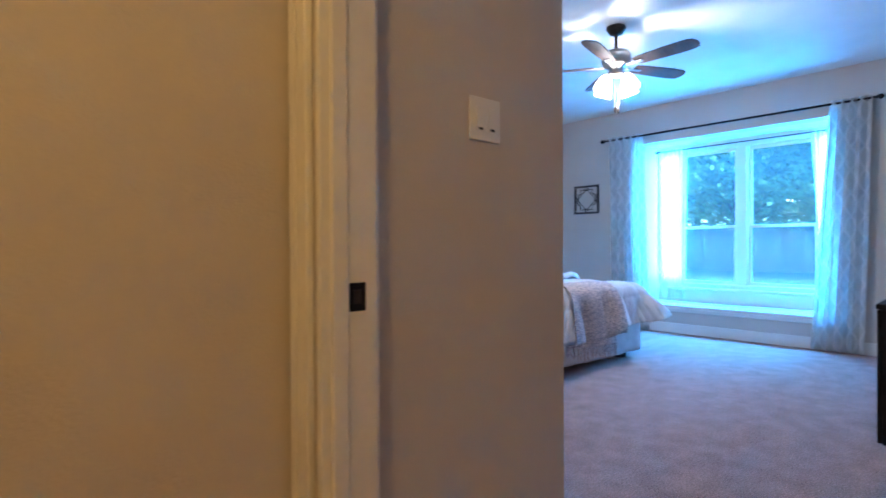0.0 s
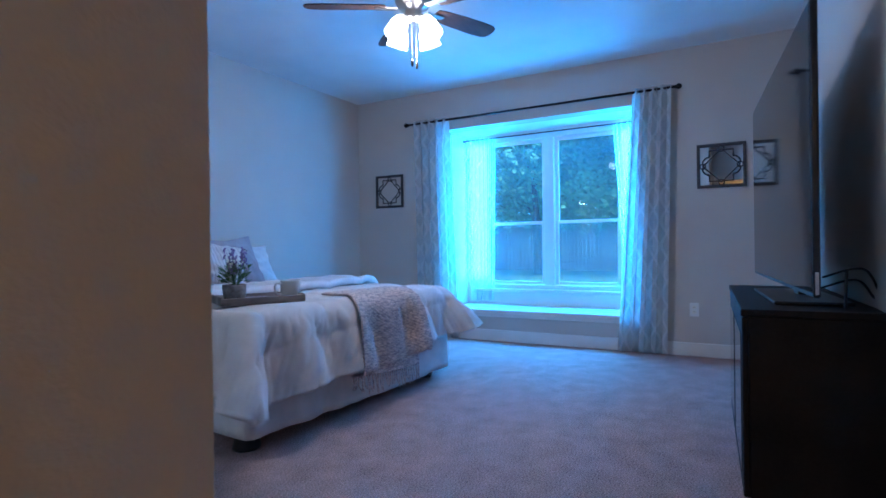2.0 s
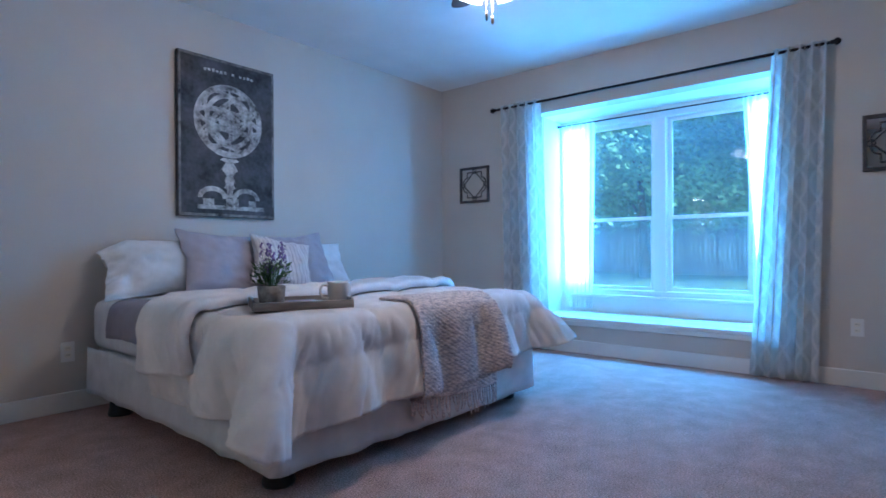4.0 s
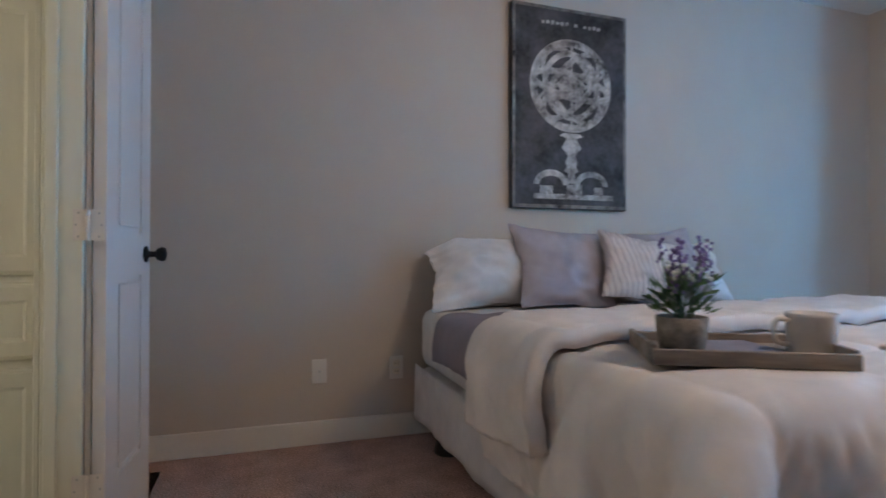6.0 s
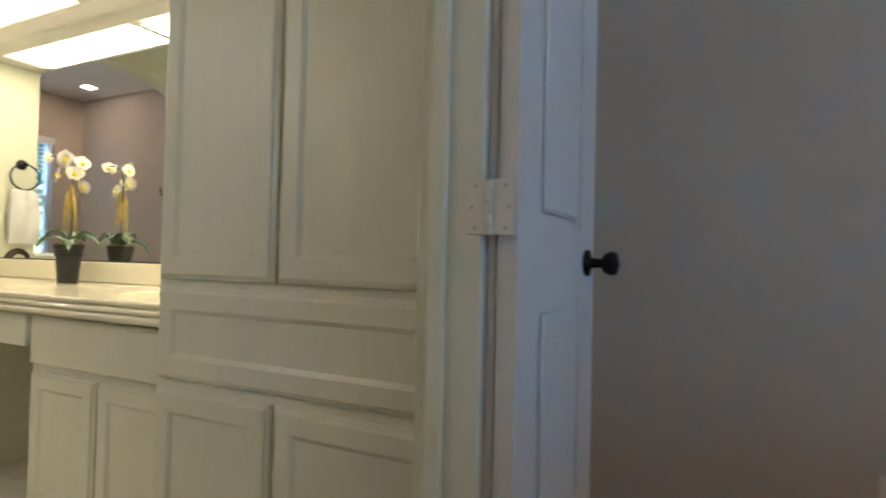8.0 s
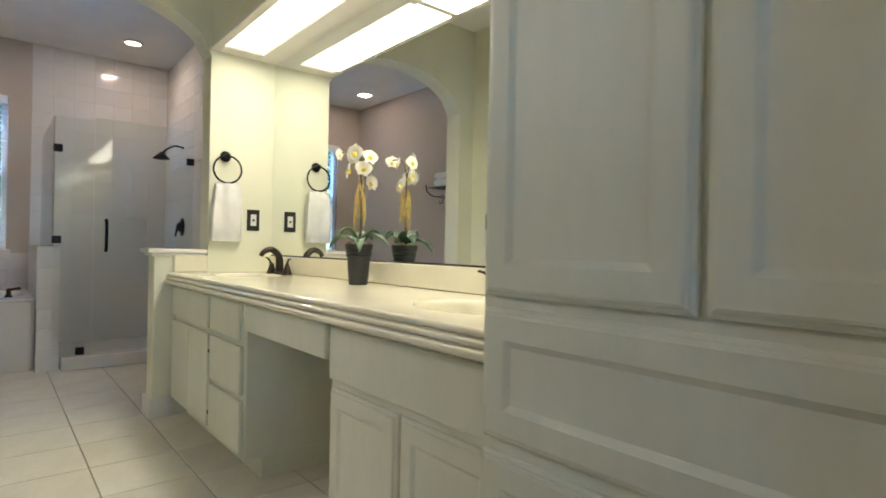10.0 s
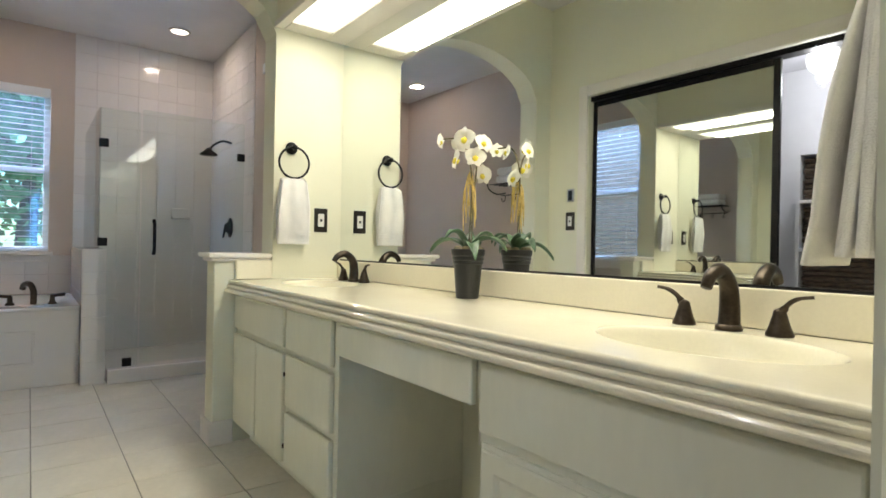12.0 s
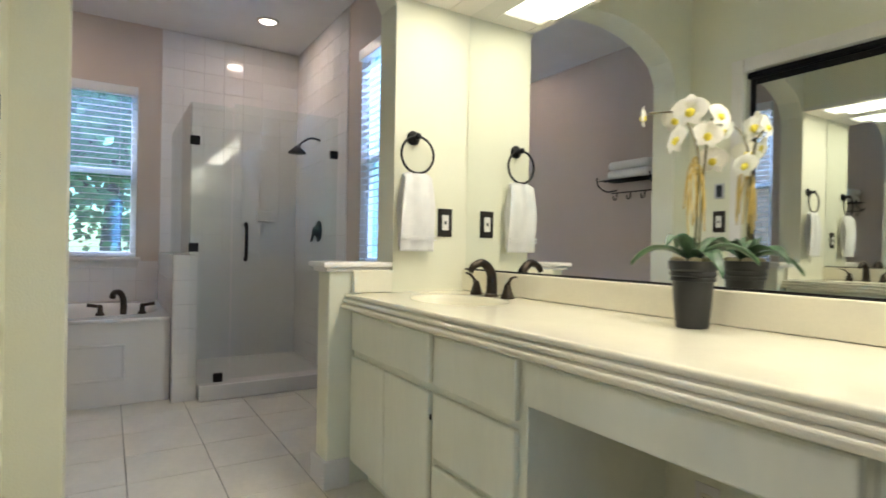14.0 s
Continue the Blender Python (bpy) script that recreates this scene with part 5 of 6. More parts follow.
throw.matrix_world = pose((BX0 + BX1) / 2, BY0, 0.0)
thicken(part("knit", cloth_mesh(finer(g), loops), KNIT, throw, smooth=True), 0.010)
for p in g[::2, 0]:
    p = Vector(p)
    line = bend([p, p + Vector((rng.uniform(-0.01, 0.01), -0.004, -0.05)), p + Vector((rng.uniform(-0.02, 0.02), -0.006, -rng.uniform(0.07, 0.12)))], 3)
    part("tassel", tube(line, 0.0042, 5), KNIT, throw)

# ---- television cables ----
cables = thing("tv_cable", (4.05, 1.49, 0.742), "black cables behind the television", "cable")
part("cord", tube(bend([(0, 0.06, 0.10), (0.0, -0.05, 0.13), (0.03, -0.10, 0.05), (0.10, -0.14, 0.005), (0.2, -0.16, 0.004)]), 0.004, 6), BLACKPLASTIC, cables)
part("cord", tube(bend([(0.05, 0.06, 0.06), (0.05, -0.04, 0.09), (0.06, -0.09, 0.03), (0.02, -0.12, 0.004)]), 0.004, 6), BLACKPLASTIC, cables)
part("antenna", tube([(-0.02, 0.0, 0.0), (-0.02, -0.005, 0.13)], 0.005, 8), BLACKPLASTIC, cables)


# ---- vanity things ----
def faucet(cx):
    t = thing("faucet", (cx, 5.535, 0.790), "oil-rubbed bronze two-lever basin faucet", "faucet", "vanity faucets")
    pts = bend([(0, 0, 0.0), (0, 0.002, 0.06), (0, -0.008, 0.105), (0, -0.045, 0.135), (0, -0.085, 0.125), (0, -0.105, 0.100)], 6)
    n = len(pts)
    part("spout", tube(pts, [0.024 - 0.012 * (i / (n - 1)) for i in range(n)], 18), BRONZE, t, smooth=True)
    part("spout_base", lathe([(0.029, 0.0005), (0.029, 0.008), (0.024, 0.014)], 22), BRONZE, t, smooth=True)
    for s in (-1, 1):
        lv = part("valve", lathe([(0.027, 0.0005), (0.027, 0.006), (0.021, 0.02), (0.014, 0.045), (0.012, 0.055), (0.004, 0.06)], 20, at=(s * 0.105, 0.0, 0)), BRONZE, t, smooth=True)
        part("lever", tube(bend([(s * 0.105, 0, 0.04), (s * 0.118, -0.004, 0.065), (s * 0.140, -0.008, 0.082), (s * 0.170, -0.01, 0.088)], 5), [0.009] * 5 + [0.006] * 6 + [0.0048] * 5, 10, flat=0.6), BRONZE, lv, smooth=True)
    return t


faucet(-0.86)
faucet(0.93)


def orchid(at):
    t = thing("potted_orchid", at, "white orchid in a black ribbed pot on the vanity", "plant")
    prof = [(0.038, 0.0), (0.040, 0.004), (0.050, 0.118), (0.054, 0.120), (0.054, 0.127), (0.052, 0.130), (0.056, 0.134), (0.056, 0.141), (0.054, 0.144), (0.058, 0.150), (0.060, 0.170), (0.055, 0.171), (0.051, 0.155)]
    part("pot", lathe(prof, 30), POT, t, smooth=False)
    r2 = random.Random(11)
    part("moss", lathe([(0.05, 0.150), (0.045, 0.163), (0.02, 0.170), (0.004, 0.172)], 16), MOSS, t)
    for k in range(7):
        a = k * 0.9
        bm = bmesh.new()
        bmesh.ops.create_icosphere(bm, subdivisions=2, radius=0.014, matrix=Matrix.Translation((0.04 * math.cos(a), 0.04 * math.sin(a), 0.172)) @ Matrix.Diagonal((1.2, 1, 0.7, 1)))
        part("pebble", bm, MOSS, t, smooth=True)
    for a, ln, lift in ((200, 0.16, 0.02), (150, 0.10, 0.06), (260, 0.09, 0.07), (20, 0.15, 0.03), (330, 0.14, 0.0), (60, 0.10, 0.06), (110, 0.09, 0.05)):
        m = pose(0, 0, 0.162, 0, 0, a)

        def leaf_at(u, v, ln=ln, lift=lift):
            w = 0.026 * math.sin(math.pi * min(0.98, 0.12 + 0.88 * u)) ** 0.7
            return m @ Vector((ln * u, (2 * v - 1) * w, 0.05 * math.sin(2.2 * u) + lift * u - 0.07 * u * u + 0.012 * abs(2 * v - 1)))
        thicken(part("leaf", sheet(leaf_at, 12, 4), ORCHIDLEAF, t, smooth=True), 0.002)
    sprays = (
        (bend([(0, 0, 0.14), (0.008, 0.002, 0.30), (0.01, 0.0, 0.43), (-0.01, -0.005, 0.51), (-0.05, -0.01, 0.56), (-0.13, -0.017, 0.572)], 6),
         ((-0.136, -0.017, 0.565, -60, 0.85), (-0.066, 0.012, 0.548, 20, 0.95), (0.002, -0.02, 0.55, 15, 1.2), (-0.018, -0.035, 0.478, -25, 1.15), (0.032, -0.002, 0.487, 50, 1.0))),
        (bend([(0.012, 0.0, 0.14), (0.018, 0.004, 0.32), (0.02, 0.012, 0.43), (0.03, 0.01, 0.50), (0.045, 0.0, 0.53)], 6),
         ((0.022, 0.034, 0.43, 190, 1.05), (0.05, 0.012, 0.532, 80, 0.95))))
    for line, blooms in sprays:
        st = part("flower_stem", tube(line, 0.0028, 7), STEM, t, smooth=True)
        for fx, fy, fz, yaw, sc in blooms:
            sc *= 1.08
            m = Matrix.Translation((fx, fy, fz)) @ pose(0, 0, 0, 0, 0, yaw) @ pose(0, 0, 0, r2.uniform(-15, 15), r2.uniform(-20, 20), 0)
            bm = bmesh.new()
            for pa, pl, pw in ((90, 0.034, 0.013), (162, 0.036, 0.021), (18, 0.036, 0.021), (234, 0.032, 0.012), (306, 0.032, 0.012)):
                ca, sa = math.cos(radians(pa)), math.sin(radians(pa))

                def pet(u, v, ca=ca, sa=sa, pl=pl, pw=pw):
                    w = pw * math.sin(math.pi * (0.08 + 0.9 * u)) ** 0.7 * (2 * v - 1)
                    x, z = pl * u, w
                    return m @ Vector((sc * (x * ca - z * sa), sc * (-0.004 - 0.008 * math.sin(2.6 * u)), sc * (x * sa + z * ca)))
                sheet(pet, 6, 4, bm)
            flo = part("flower", bm, PETAL, t, smooth=True)
            lip = bmesh.new()
            bmesh.ops.create_icosphere(lip, subdivisions=1, radius=0.011 * sc, matrix=m @ Matrix.Translation((0, -0.010, -0.004)))
            part("lip", lip, LIP, flo, "yellow flower centre", True)
    bm = bmesh.new()
    for k in range(16):
        a, z0 = r2.uniform(0, 6.28), r2.uniform(0.40, 0.44)
        tube(bend([(0, 0, z0), (0.02 * math.cos(a), 0.02 * math.sin(a), z0 - 0.03), (0.025 * math.cos(a + 0.4), 0.025 * math.sin(a + 0.4), z0 - r2.uniform(0.08, 0.17))], 3), 0.0018, 4, bm)
    part("raffia_bow", bm, RAFFIA, t)
    return t


orchid((0.055, 5.495, 0.790))


def towel_ring(name, at, rz, label, tw, th, seed, reach=0.047, flare=0.0):
    """A ring on a wall plane y = 0 facing -y, and the towel that hangs through it, as two things."""
    t = thing(name, at, label, "towel ring", rz=rz)
    part("mount", lathe([(0.030, -0.001), (0.031, -0.008), (0.020, -0.016), (0.011, -0.02), (0.011, -reach + 0.002), (0.014, -reach - 0.008), (0.006, -reach - 0.013)], 24, "Y"), DARKMETAL, t, smooth=True)
    R = 0.078
    part("ring", tube([(R * math.sin(a), -reach, -R + R * math.cos(a)) for a in np.linspace(0, 2 * math.pi, 41)], 0.0055, 8), DARKMETAL, t, smooth=True)
    tw_t = thing("hand_towel", at, "white terry towel folded over the ring", "towel", "hand towels", rz)
    z0 = -2 * R + 0.003

    def towel_at(u, v):
        side = -1 if v < 0.5 else 1
        d = abs(v - 0.5) * 2
        w = tw / 2 * (0.80 + 0.20 * min(1, d * 2.2))
        x = (2 * u - 1) * w
        sag = 0.006 * math.sin(u * 12 + seed) * (1 - d * 0.5)
        y = -reach + side * (0.004 + flare * d * (1.0 if side < 0 else 0.45) + 0.012 * math.sin(math.pi * min(1, d * 1.2)) + sag)
        z = z0 - th * d * (0.94 if side > 0 else 1.0) + (0.002 if d < 0.02 else 0)
        z -= 0.02 * (1 - math.cos((2 * u - 1) * 1.2)) * (1 - d)
        return (x, y, z)
    thicken(part("terry_cloth", sheet(towel_at, 24, 60), TOWEL, tw_t, smooth=True), 0.008)
    for lay in ((0.55, 0.1, -0.25) if flare else ()):
        fold = sheet(lambda u, v: ((2 * u - 1) * tw * (0.42 + 0.06 * v), -reach - flare * lay * v + 0.006 * math.sin(u * 9 + seed + lay * 7) * v, z0 - th * 0.97 * v), 16, 30)
        thicken(part("inner_fold", fold, TOWEL, tw_t, smooth=True), 0.016)
    bands = bmesh.new()
    for k in (() if flare else (0.80, 0.845)):
        box(bands, -tw / 2 * 0.99, tw / 2 * 0.99, -reach - flare * k - 0.0290, -reach - flare * k - 0.0200, z0 - th * k - 0.006, z0 - th * k)
    if not flare:
        part("woven_band", bands, TOWEL, tw_t)
    return t


towel_ring("towel_ring", (VX0, 5.33, 1.455), 90, "black metal towel ring beside the mirror", 0.165, 0.335, 1)
towel_ring("towel_ring", (CX0, 5.33, 1.56), -90, "black metal towel ring on the linen cabinet side", 0.20, 0.46, 2, 0.062, 0.08)

# ---- closet shelves with baskets ----
shelf = thing("closet_shelf", (0.235, 3.06, 0), "white closet shelf unit with compartments", "shelf unit")
part("upright", boxes((0, 0.02, 0, 0.34, 0, 1.56)), CLOSETWHITE, shelf)
part("upright", boxes((0.79, 0.81, 0, 0.34, 0, 1.56)), CLOSETWHITE, shelf)
for z in (0.02, 0.42, 0.70, 0.98, 1.26, 1.54):
    part("shelf_board", boxes((0.0205, 0.7895, 0, 0.34, z, z + 0.02)), CLOSETWHITE, shelf)
for z in (0.042, 0.442, 0.722, 1.002, 1.282):
    for x in (0.265, 0.645):
        bk = thing("wicker_basket", (x, 3.08, z), "dark brown wicker basket on the closet shelf", "basket", "wicker baskets")
        bm = bmesh.new()
        for k in range(8):
            f = 0.004 * (k % 2)
            box(bm, 0.0 - f, 0.355 + f, 0.0, 0.29 + f, 0.03 * k, 0.03 * k + 0.028, bevel=0.006)
        part("weave", bm, WICKER, bk)
        part("grip_slot", boxes((0.12, 0.235, 0.2945, 0.299, 0.17, 0.20)), BLACKPLASTIC, bk)
structure("ceiling_closet", boxes((-1.17, 1.75, 3.05, SY - 0.121, 2.14, 2.2)), CLOSETWHITE, "white closet ceiling", "ceiling")
globe = thing("closet_globe_lamp", (0.41, 3.55, 2.14), "lit white globe ceiling lamp in the closet", "lamp")
part("lamp_base", lathe([(0.07, -0.001), (0.07, -0.03), (0.05, -0.04)], 24), NICKEL, globe, smooth=True)
bm = bmesh.new()
bmesh.ops.create_uvsphere(bm, u_segments=24, v_segments=16, radius=0.080, matrix=Matrix.Translation((0, 0, -0.115)))
part("globe", bm, GLOBE, globe, "lit white glass globe", True)

# ---- tub room ----
TUBX = -2.90
tub = thing("bathtub", ((TX + TUBX) / 2, 3.95, 0), "white built-in bathtub in a panelled surround", "bathtub")
tw_, y0_, y1_ = (TUBX - TX) / 2, -0.62, 0.60


def tub_top(u, v):
    x, y = -tw_ + 2 * tw_ * u, y0_ + (y1_ - y0_) * v
    r = (abs(x / (tw_ * 0.78)) ** 3 + abs((y - 0.0) / (0.53)) ** 3) ** (1 / 3)
    return (x, y, 0.525 - (0.36 * (1 - r ** 3) if r < 1 else 0))


part("basin", sheet(tub_top, 40, 44), PORCELAIN, tub, "white acrylic tub basin", True)
part("apron", boxes((tw_ - 0.05, tw_, y0_, y1_, 0, 0.50), bevel=0.003), PORCELAIN, tub)
part("deck_edge", boxes((tw_ - 0.06, tw_ + 0.018, y0_, y1_, 0.501, 0.523), bevel=0.006, seg=2), PORCELAIN, tub)
for a, b in ((-0.56, 0.36),):
    part("apron_moulding", boxes((tw_ + 0.001, tw_ + 0.012, a, b, 0.355, 0.372), (tw_ + 0.001, tw_ + 0.012, a, b, 0.15, 0.167), (tw_ + 0.001, tw_ + 0.012, b - 0.017, b, 0.168, 0.354), bevel=0.003), PORCELAIN, tub)
tf = thing("tub_faucet", (-3.12, 4.25, 0.524), "bronze deck-mounted tub faucet with two levers", "faucet")
part("spout", tube(bend([(0, 0.05, 0), (0, 0.05, 0.09), (-0.03, 0.03, 0.135), (-0.08, 0.0, 0.13), (-0.10, -0.01, 0.10)], 6), 0.019, 14), BRONZE, tf, smooth=True)
for dy in (-0.075, 0.155):
    v_ = part("valve", lathe([(0.026, 0), (0.026, 0.01), (0.016, 0.02), (0.014, 0.06), (0.005, 0.068)], 18, at=(0.02, dy, 0)), BRONZE, tf, smooth=True)
    part("lever", tube([(0.02, dy, 0.055), (0.035, dy + (0.07 if dy > 0 else -0.07), 0.068)], [0.010, 0.012], 10), BRONZE, v_, smooth=True)

GX = -2.80
structure("shower_half_wall", boxes((TX + 0.012, TUBX + 0.10, 4.557, 4.692, 0, 0.905)), WHITEGROUT, "core of the tiled shower half wall", "low wall")
structure("shower_curb", boxes((GX - 0.06, GX + 0.07, 4.70, TN, 0, 0.10), bevel=0.006), WHITETILE, "white tiled shower curb", "curb")
structure("shower_floor", boxes((TX, GX - 0.061, 4.70, TN, -0.004, 0.02)), WHITETILE, "white tiled shower floor", "floor")
shower = thing("shower_enclosure", (GX, 4.70, 0.10), "frameless glass shower enclosure with black fittings", "shower")
p1 = part("fixed_pane", boxes((-0.005, 0.005, -0.055, 0.185, 0.0, 1.765)), SHOWERGLASS, shower, "clear glass pane")
p2 = part("glass_door", boxes((-0.005, 0.005, 0.195, 0.895, 0.015, 1.79)), SHOWERGLASS, shower, "clear glass door")
p3 = part("return_pane", boxes((-1.19, -0.006, -0.062, -0.052, 0.81, 1.765)), SHOWERGLASS, shower, "clear glass pane on the half wall")
for g in (p1, p2, p3):
    g.visible_shadow = False
for y, z in ((-0.035, 1.53), (-0.035, 0.86), (0.87, 1.53), (0.12, 0.03)):
    part("glass_clamp", boxes((-0.012, 0.014, y - 0.028, y + 0.028, z - 0.028, z + 0.028), bevel=0.003), DARKMETAL, shower)
part("door_grip", tube(bend([(0.006, 0.272, 0.79), (0.05, 0.272, 0.80), (0.05, 0.272, 1.0), (0.006, 0.272, 1.01)], 4), 0.011, 10), DARKMETAL, shower, smooth=True)
head_ = thing("wall_shower", (-3.35, TN, 1.78), "dark bronze shower head on a bent arm", "shower head")
part("arm", tube(bend([(0, -0.001, 0.05), (0, -0.08, 0.06), (-0.0, -0.15, 0.02), (0, -0.18, -0.02)]), 0.009, 10), DARKMETAL, head_, smooth=True)
part("rose", lathe([(0.015, 0.02), (0.03, 0.0), (0.068, -0.03), (0.07, -0.042), (0.03, -0.044)], 24, at=(0, -0.19, -0.03)), DARKMETAL, head_, smooth=True)
valve = thing("shower_valve", (-3.35, TN, 1.10), "dark bronze shower mixer on the tiled wall", "valve")
part("plate", lathe([(0.085, -0.001), (0.086, -0.008), (0.05, -0.02), (0.03, -0.05), (0.01, -0.055)], 28, "Y"), DARKMETAL, valve, smooth=True)
part("lever", tube([(0, -0.045, 0), (-0.05, -0.05, -0.085)], [0.012, 0.008], 10), DARKMETAL, valve, smooth=True)
soap = solid("soap_dish", boxes((-0.001, 0.07, -0.075, 0.075, 0, 0.02), (-0.001, 0.02, -0.075, 0.075, 0.021, 0.10), bevel=0.006, seg=2), PORCELAIN, "white ceramic soap dish on the shower wall", "soap dish")
soap.matrix_world = pose(TX + 0.012, 5.38, 1.18)


def window_with_blind(name, place, rz, w, h, label):
    """A double-hung window with lowered slats; it faces -y before the turn, its sill at place."""
    t = thing(name, place, label, "window", rz=rz, kind="structure")
    part("window_frame", boxes((-w / 2, -w / 2 + 0.04, 0.04, 0.11, 0, h), (w / 2 - 0.04, w / 2, 0.04, 0.11, 0, h), (-w / 2 + 0.041, w / 2 - 0.041, 0.04, 0.11, 0, 0.04), (-w / 2 + 0.041, w / 2 - 0.041, 0.04, 0.11, h - 0.04, h), (-w / 2 + 0.041, w / 2 - 0.041, 0.05, 0.10, h / 2 - 0.022, h / 2 + 0.022), bevel=0.003), VINYL, t)
    for z0, z1 in ((0.041, h / 2 - 0.023), (h / 2 + 0.023, h - 0.041)):
        g = part("pane", boxes((-w / 2 + 0.04, w / 2 - 0.04, 0.074, 0.078, z0, z1)), GLASS, t)
        g.visible_shadow = False
    part("window_sill", boxes((-w / 2 - 0.03, w / 2 + 0.03, -0.035, 0.038, -0.03, -0.001), bevel=0.005, seg=2), TRIM, t)
    part("sill_apron", boxes((-w / 2 - 0.02, w / 2 + 0.02, -0.016, -0.001, -0.085, -0.031), bevel=0.003), TRIM, t)
    bl = thing("window_blind", place, "white horizontal slat blind with open slats", "blind", "slat blinds", rz)
    part("valance", boxes((-w / 2 + 0.002, w / 2 - 0.002, -0.03, 0.03, h - 0.075, h - 0.002), bevel=0.004), VINYL, bl)
    me = None
    n = int((h - 0.11) / 0.045)
    for k in range(n):
        z = 0.03 + k * 0.045
        if me is None:
            bm = bmesh.new()
            m_ = pose(0, 0.005, 0, 3, 0, 0)
            sheet(lambda u, v: m_ @ Vector(((2 * u - 1) * (w / 2 - 0.008), (2 * v - 1) * 0.023, 0.003 * (1 - (2 * v - 1) ** 2))), 1, 4, bm)
            s0 = part("slat", bm, BLIND, bl, smooth=True)
            s0.location.z, me = z, s0.data
        else:
            so = new("slat", me)
            so.parent = bl
            so.location.z = z
    for x in (-w / 2 + 0.12, w / 2 - 0.12):
        part("lift_cord", tube([(x, -0.02, 0.02), (x, -0.02, h - 0.08)], 0.0012, 4), VINYL, bl)
    part("bottom_rail", boxes((-w / 2 + 0.008, w / 2 - 0.008, -0.022, 0.026, 0.002, 0.016), bevel=0.003), VINYL, bl)
    return t


window_with_blind("window_2", (TX, 4.01, 0.87), 90, 0.775, 1.33, "white window with a slat blind over the tub")
window_with_blind("window_3", (-2.06, TN, 0.87), 0, 0.915, 1.43, "white window with a slat blind beside the shower")
for cx, cy in ((-3.365, 5.23), (-3.33, 3.66)):
    can = thing("recessed_light", (cx, cy, HB), "round lit recessed ceiling light", "light", "recessed lights")
    part("rim", lathe([(0.062, -0.001), (0.085, -0.001), (0.083, -0.010), (0.066, -0.012), (0.062, -0.004)], 28, cap=False), TRIM, can, smooth=True)
    part("lens", lathe([(0.061, -0.006), (0.0605, -0.008)], 24), CANGLOW, can, "lit frosted lens")

# towel rack on the south wall of the tub room
rack = thing("towel_rack", (-2.02, 3.32, 1.50), "dark metal towel rack with hooks", "towel rack")
bm = bmesh.new()
for y in (0.03, 0.09, 0.15, 0.21):
    tube([(-0.26, y, 0.06), (0.26, y, 0.06)], 0.005, 8, bm)
for x in (-0.26, 0.26):
    tube(bend([(x, 0.0, 0.0), (x, 0.12, -0.02), (x, 0.22, 0.02), (x, 0.24, 0.09)], 5), 0.006, 8, bm)
tube([(-0.26, 0.06, -0.03), (0.26, 0.06, -0.03)], 0.005, 8, bm)
part("rails", bm, DARKMETAL, rack, smooth=True)
for x in (-0.2, -0.06, 0.08, 0.22):
    part("hook", tube(bend([(x, 0.06, -0.03), (x, 0.07, -0.08), (x, 0.10, -0.09), (x, 0.11, -0.06)], 4), 0.004, 8), DARKMETAL, rack, smooth=True)
for k in range(2):
    tw2 = solid("folded_towel", boxes((-0.20, 0.20, -0.10, 0.10, 0, 0.07), bevel=0.03, seg=4), TOWEL, "white folded bath towel on the rack", "towel", True, group="folded towels")
    tw2.matrix_world = pose(-2.0 + 0.01 * k, 3.32 + 0.12, 1.567 + 0.071 * k)

# ---- garden ----
structure("ground", boxes((-60, 70, -60, 70, -0.3, -0.06)), GRASS, "mown lawn outside the house", "ground")
fence = thing("fence", (23.5, 3.5, -0.06), "weathered grey-brown board fence", "fence", kind="structure")
me = None
for k in range(150):
    y = -12 + k * 0.16
    if me is None:
        b0 = part("board", boxes((-0.01, 0.01, 0.0, 0.152, 0.03, 1.85), bevel=0.003), FENCEWOOD, fence)
        b0.location.y, me = y, b0.data
    else:
        o = new("board", me)
        o.parent, o.location = fence, (0.004 * (k % 3), y, 0.015 * math.sin(k * 2.3))
for z in (0.35, 1.5):
    part("rail", boxes((0.02, 0.06, -12, 12, z, z + 0.09)), FENCEWOOD, fence)


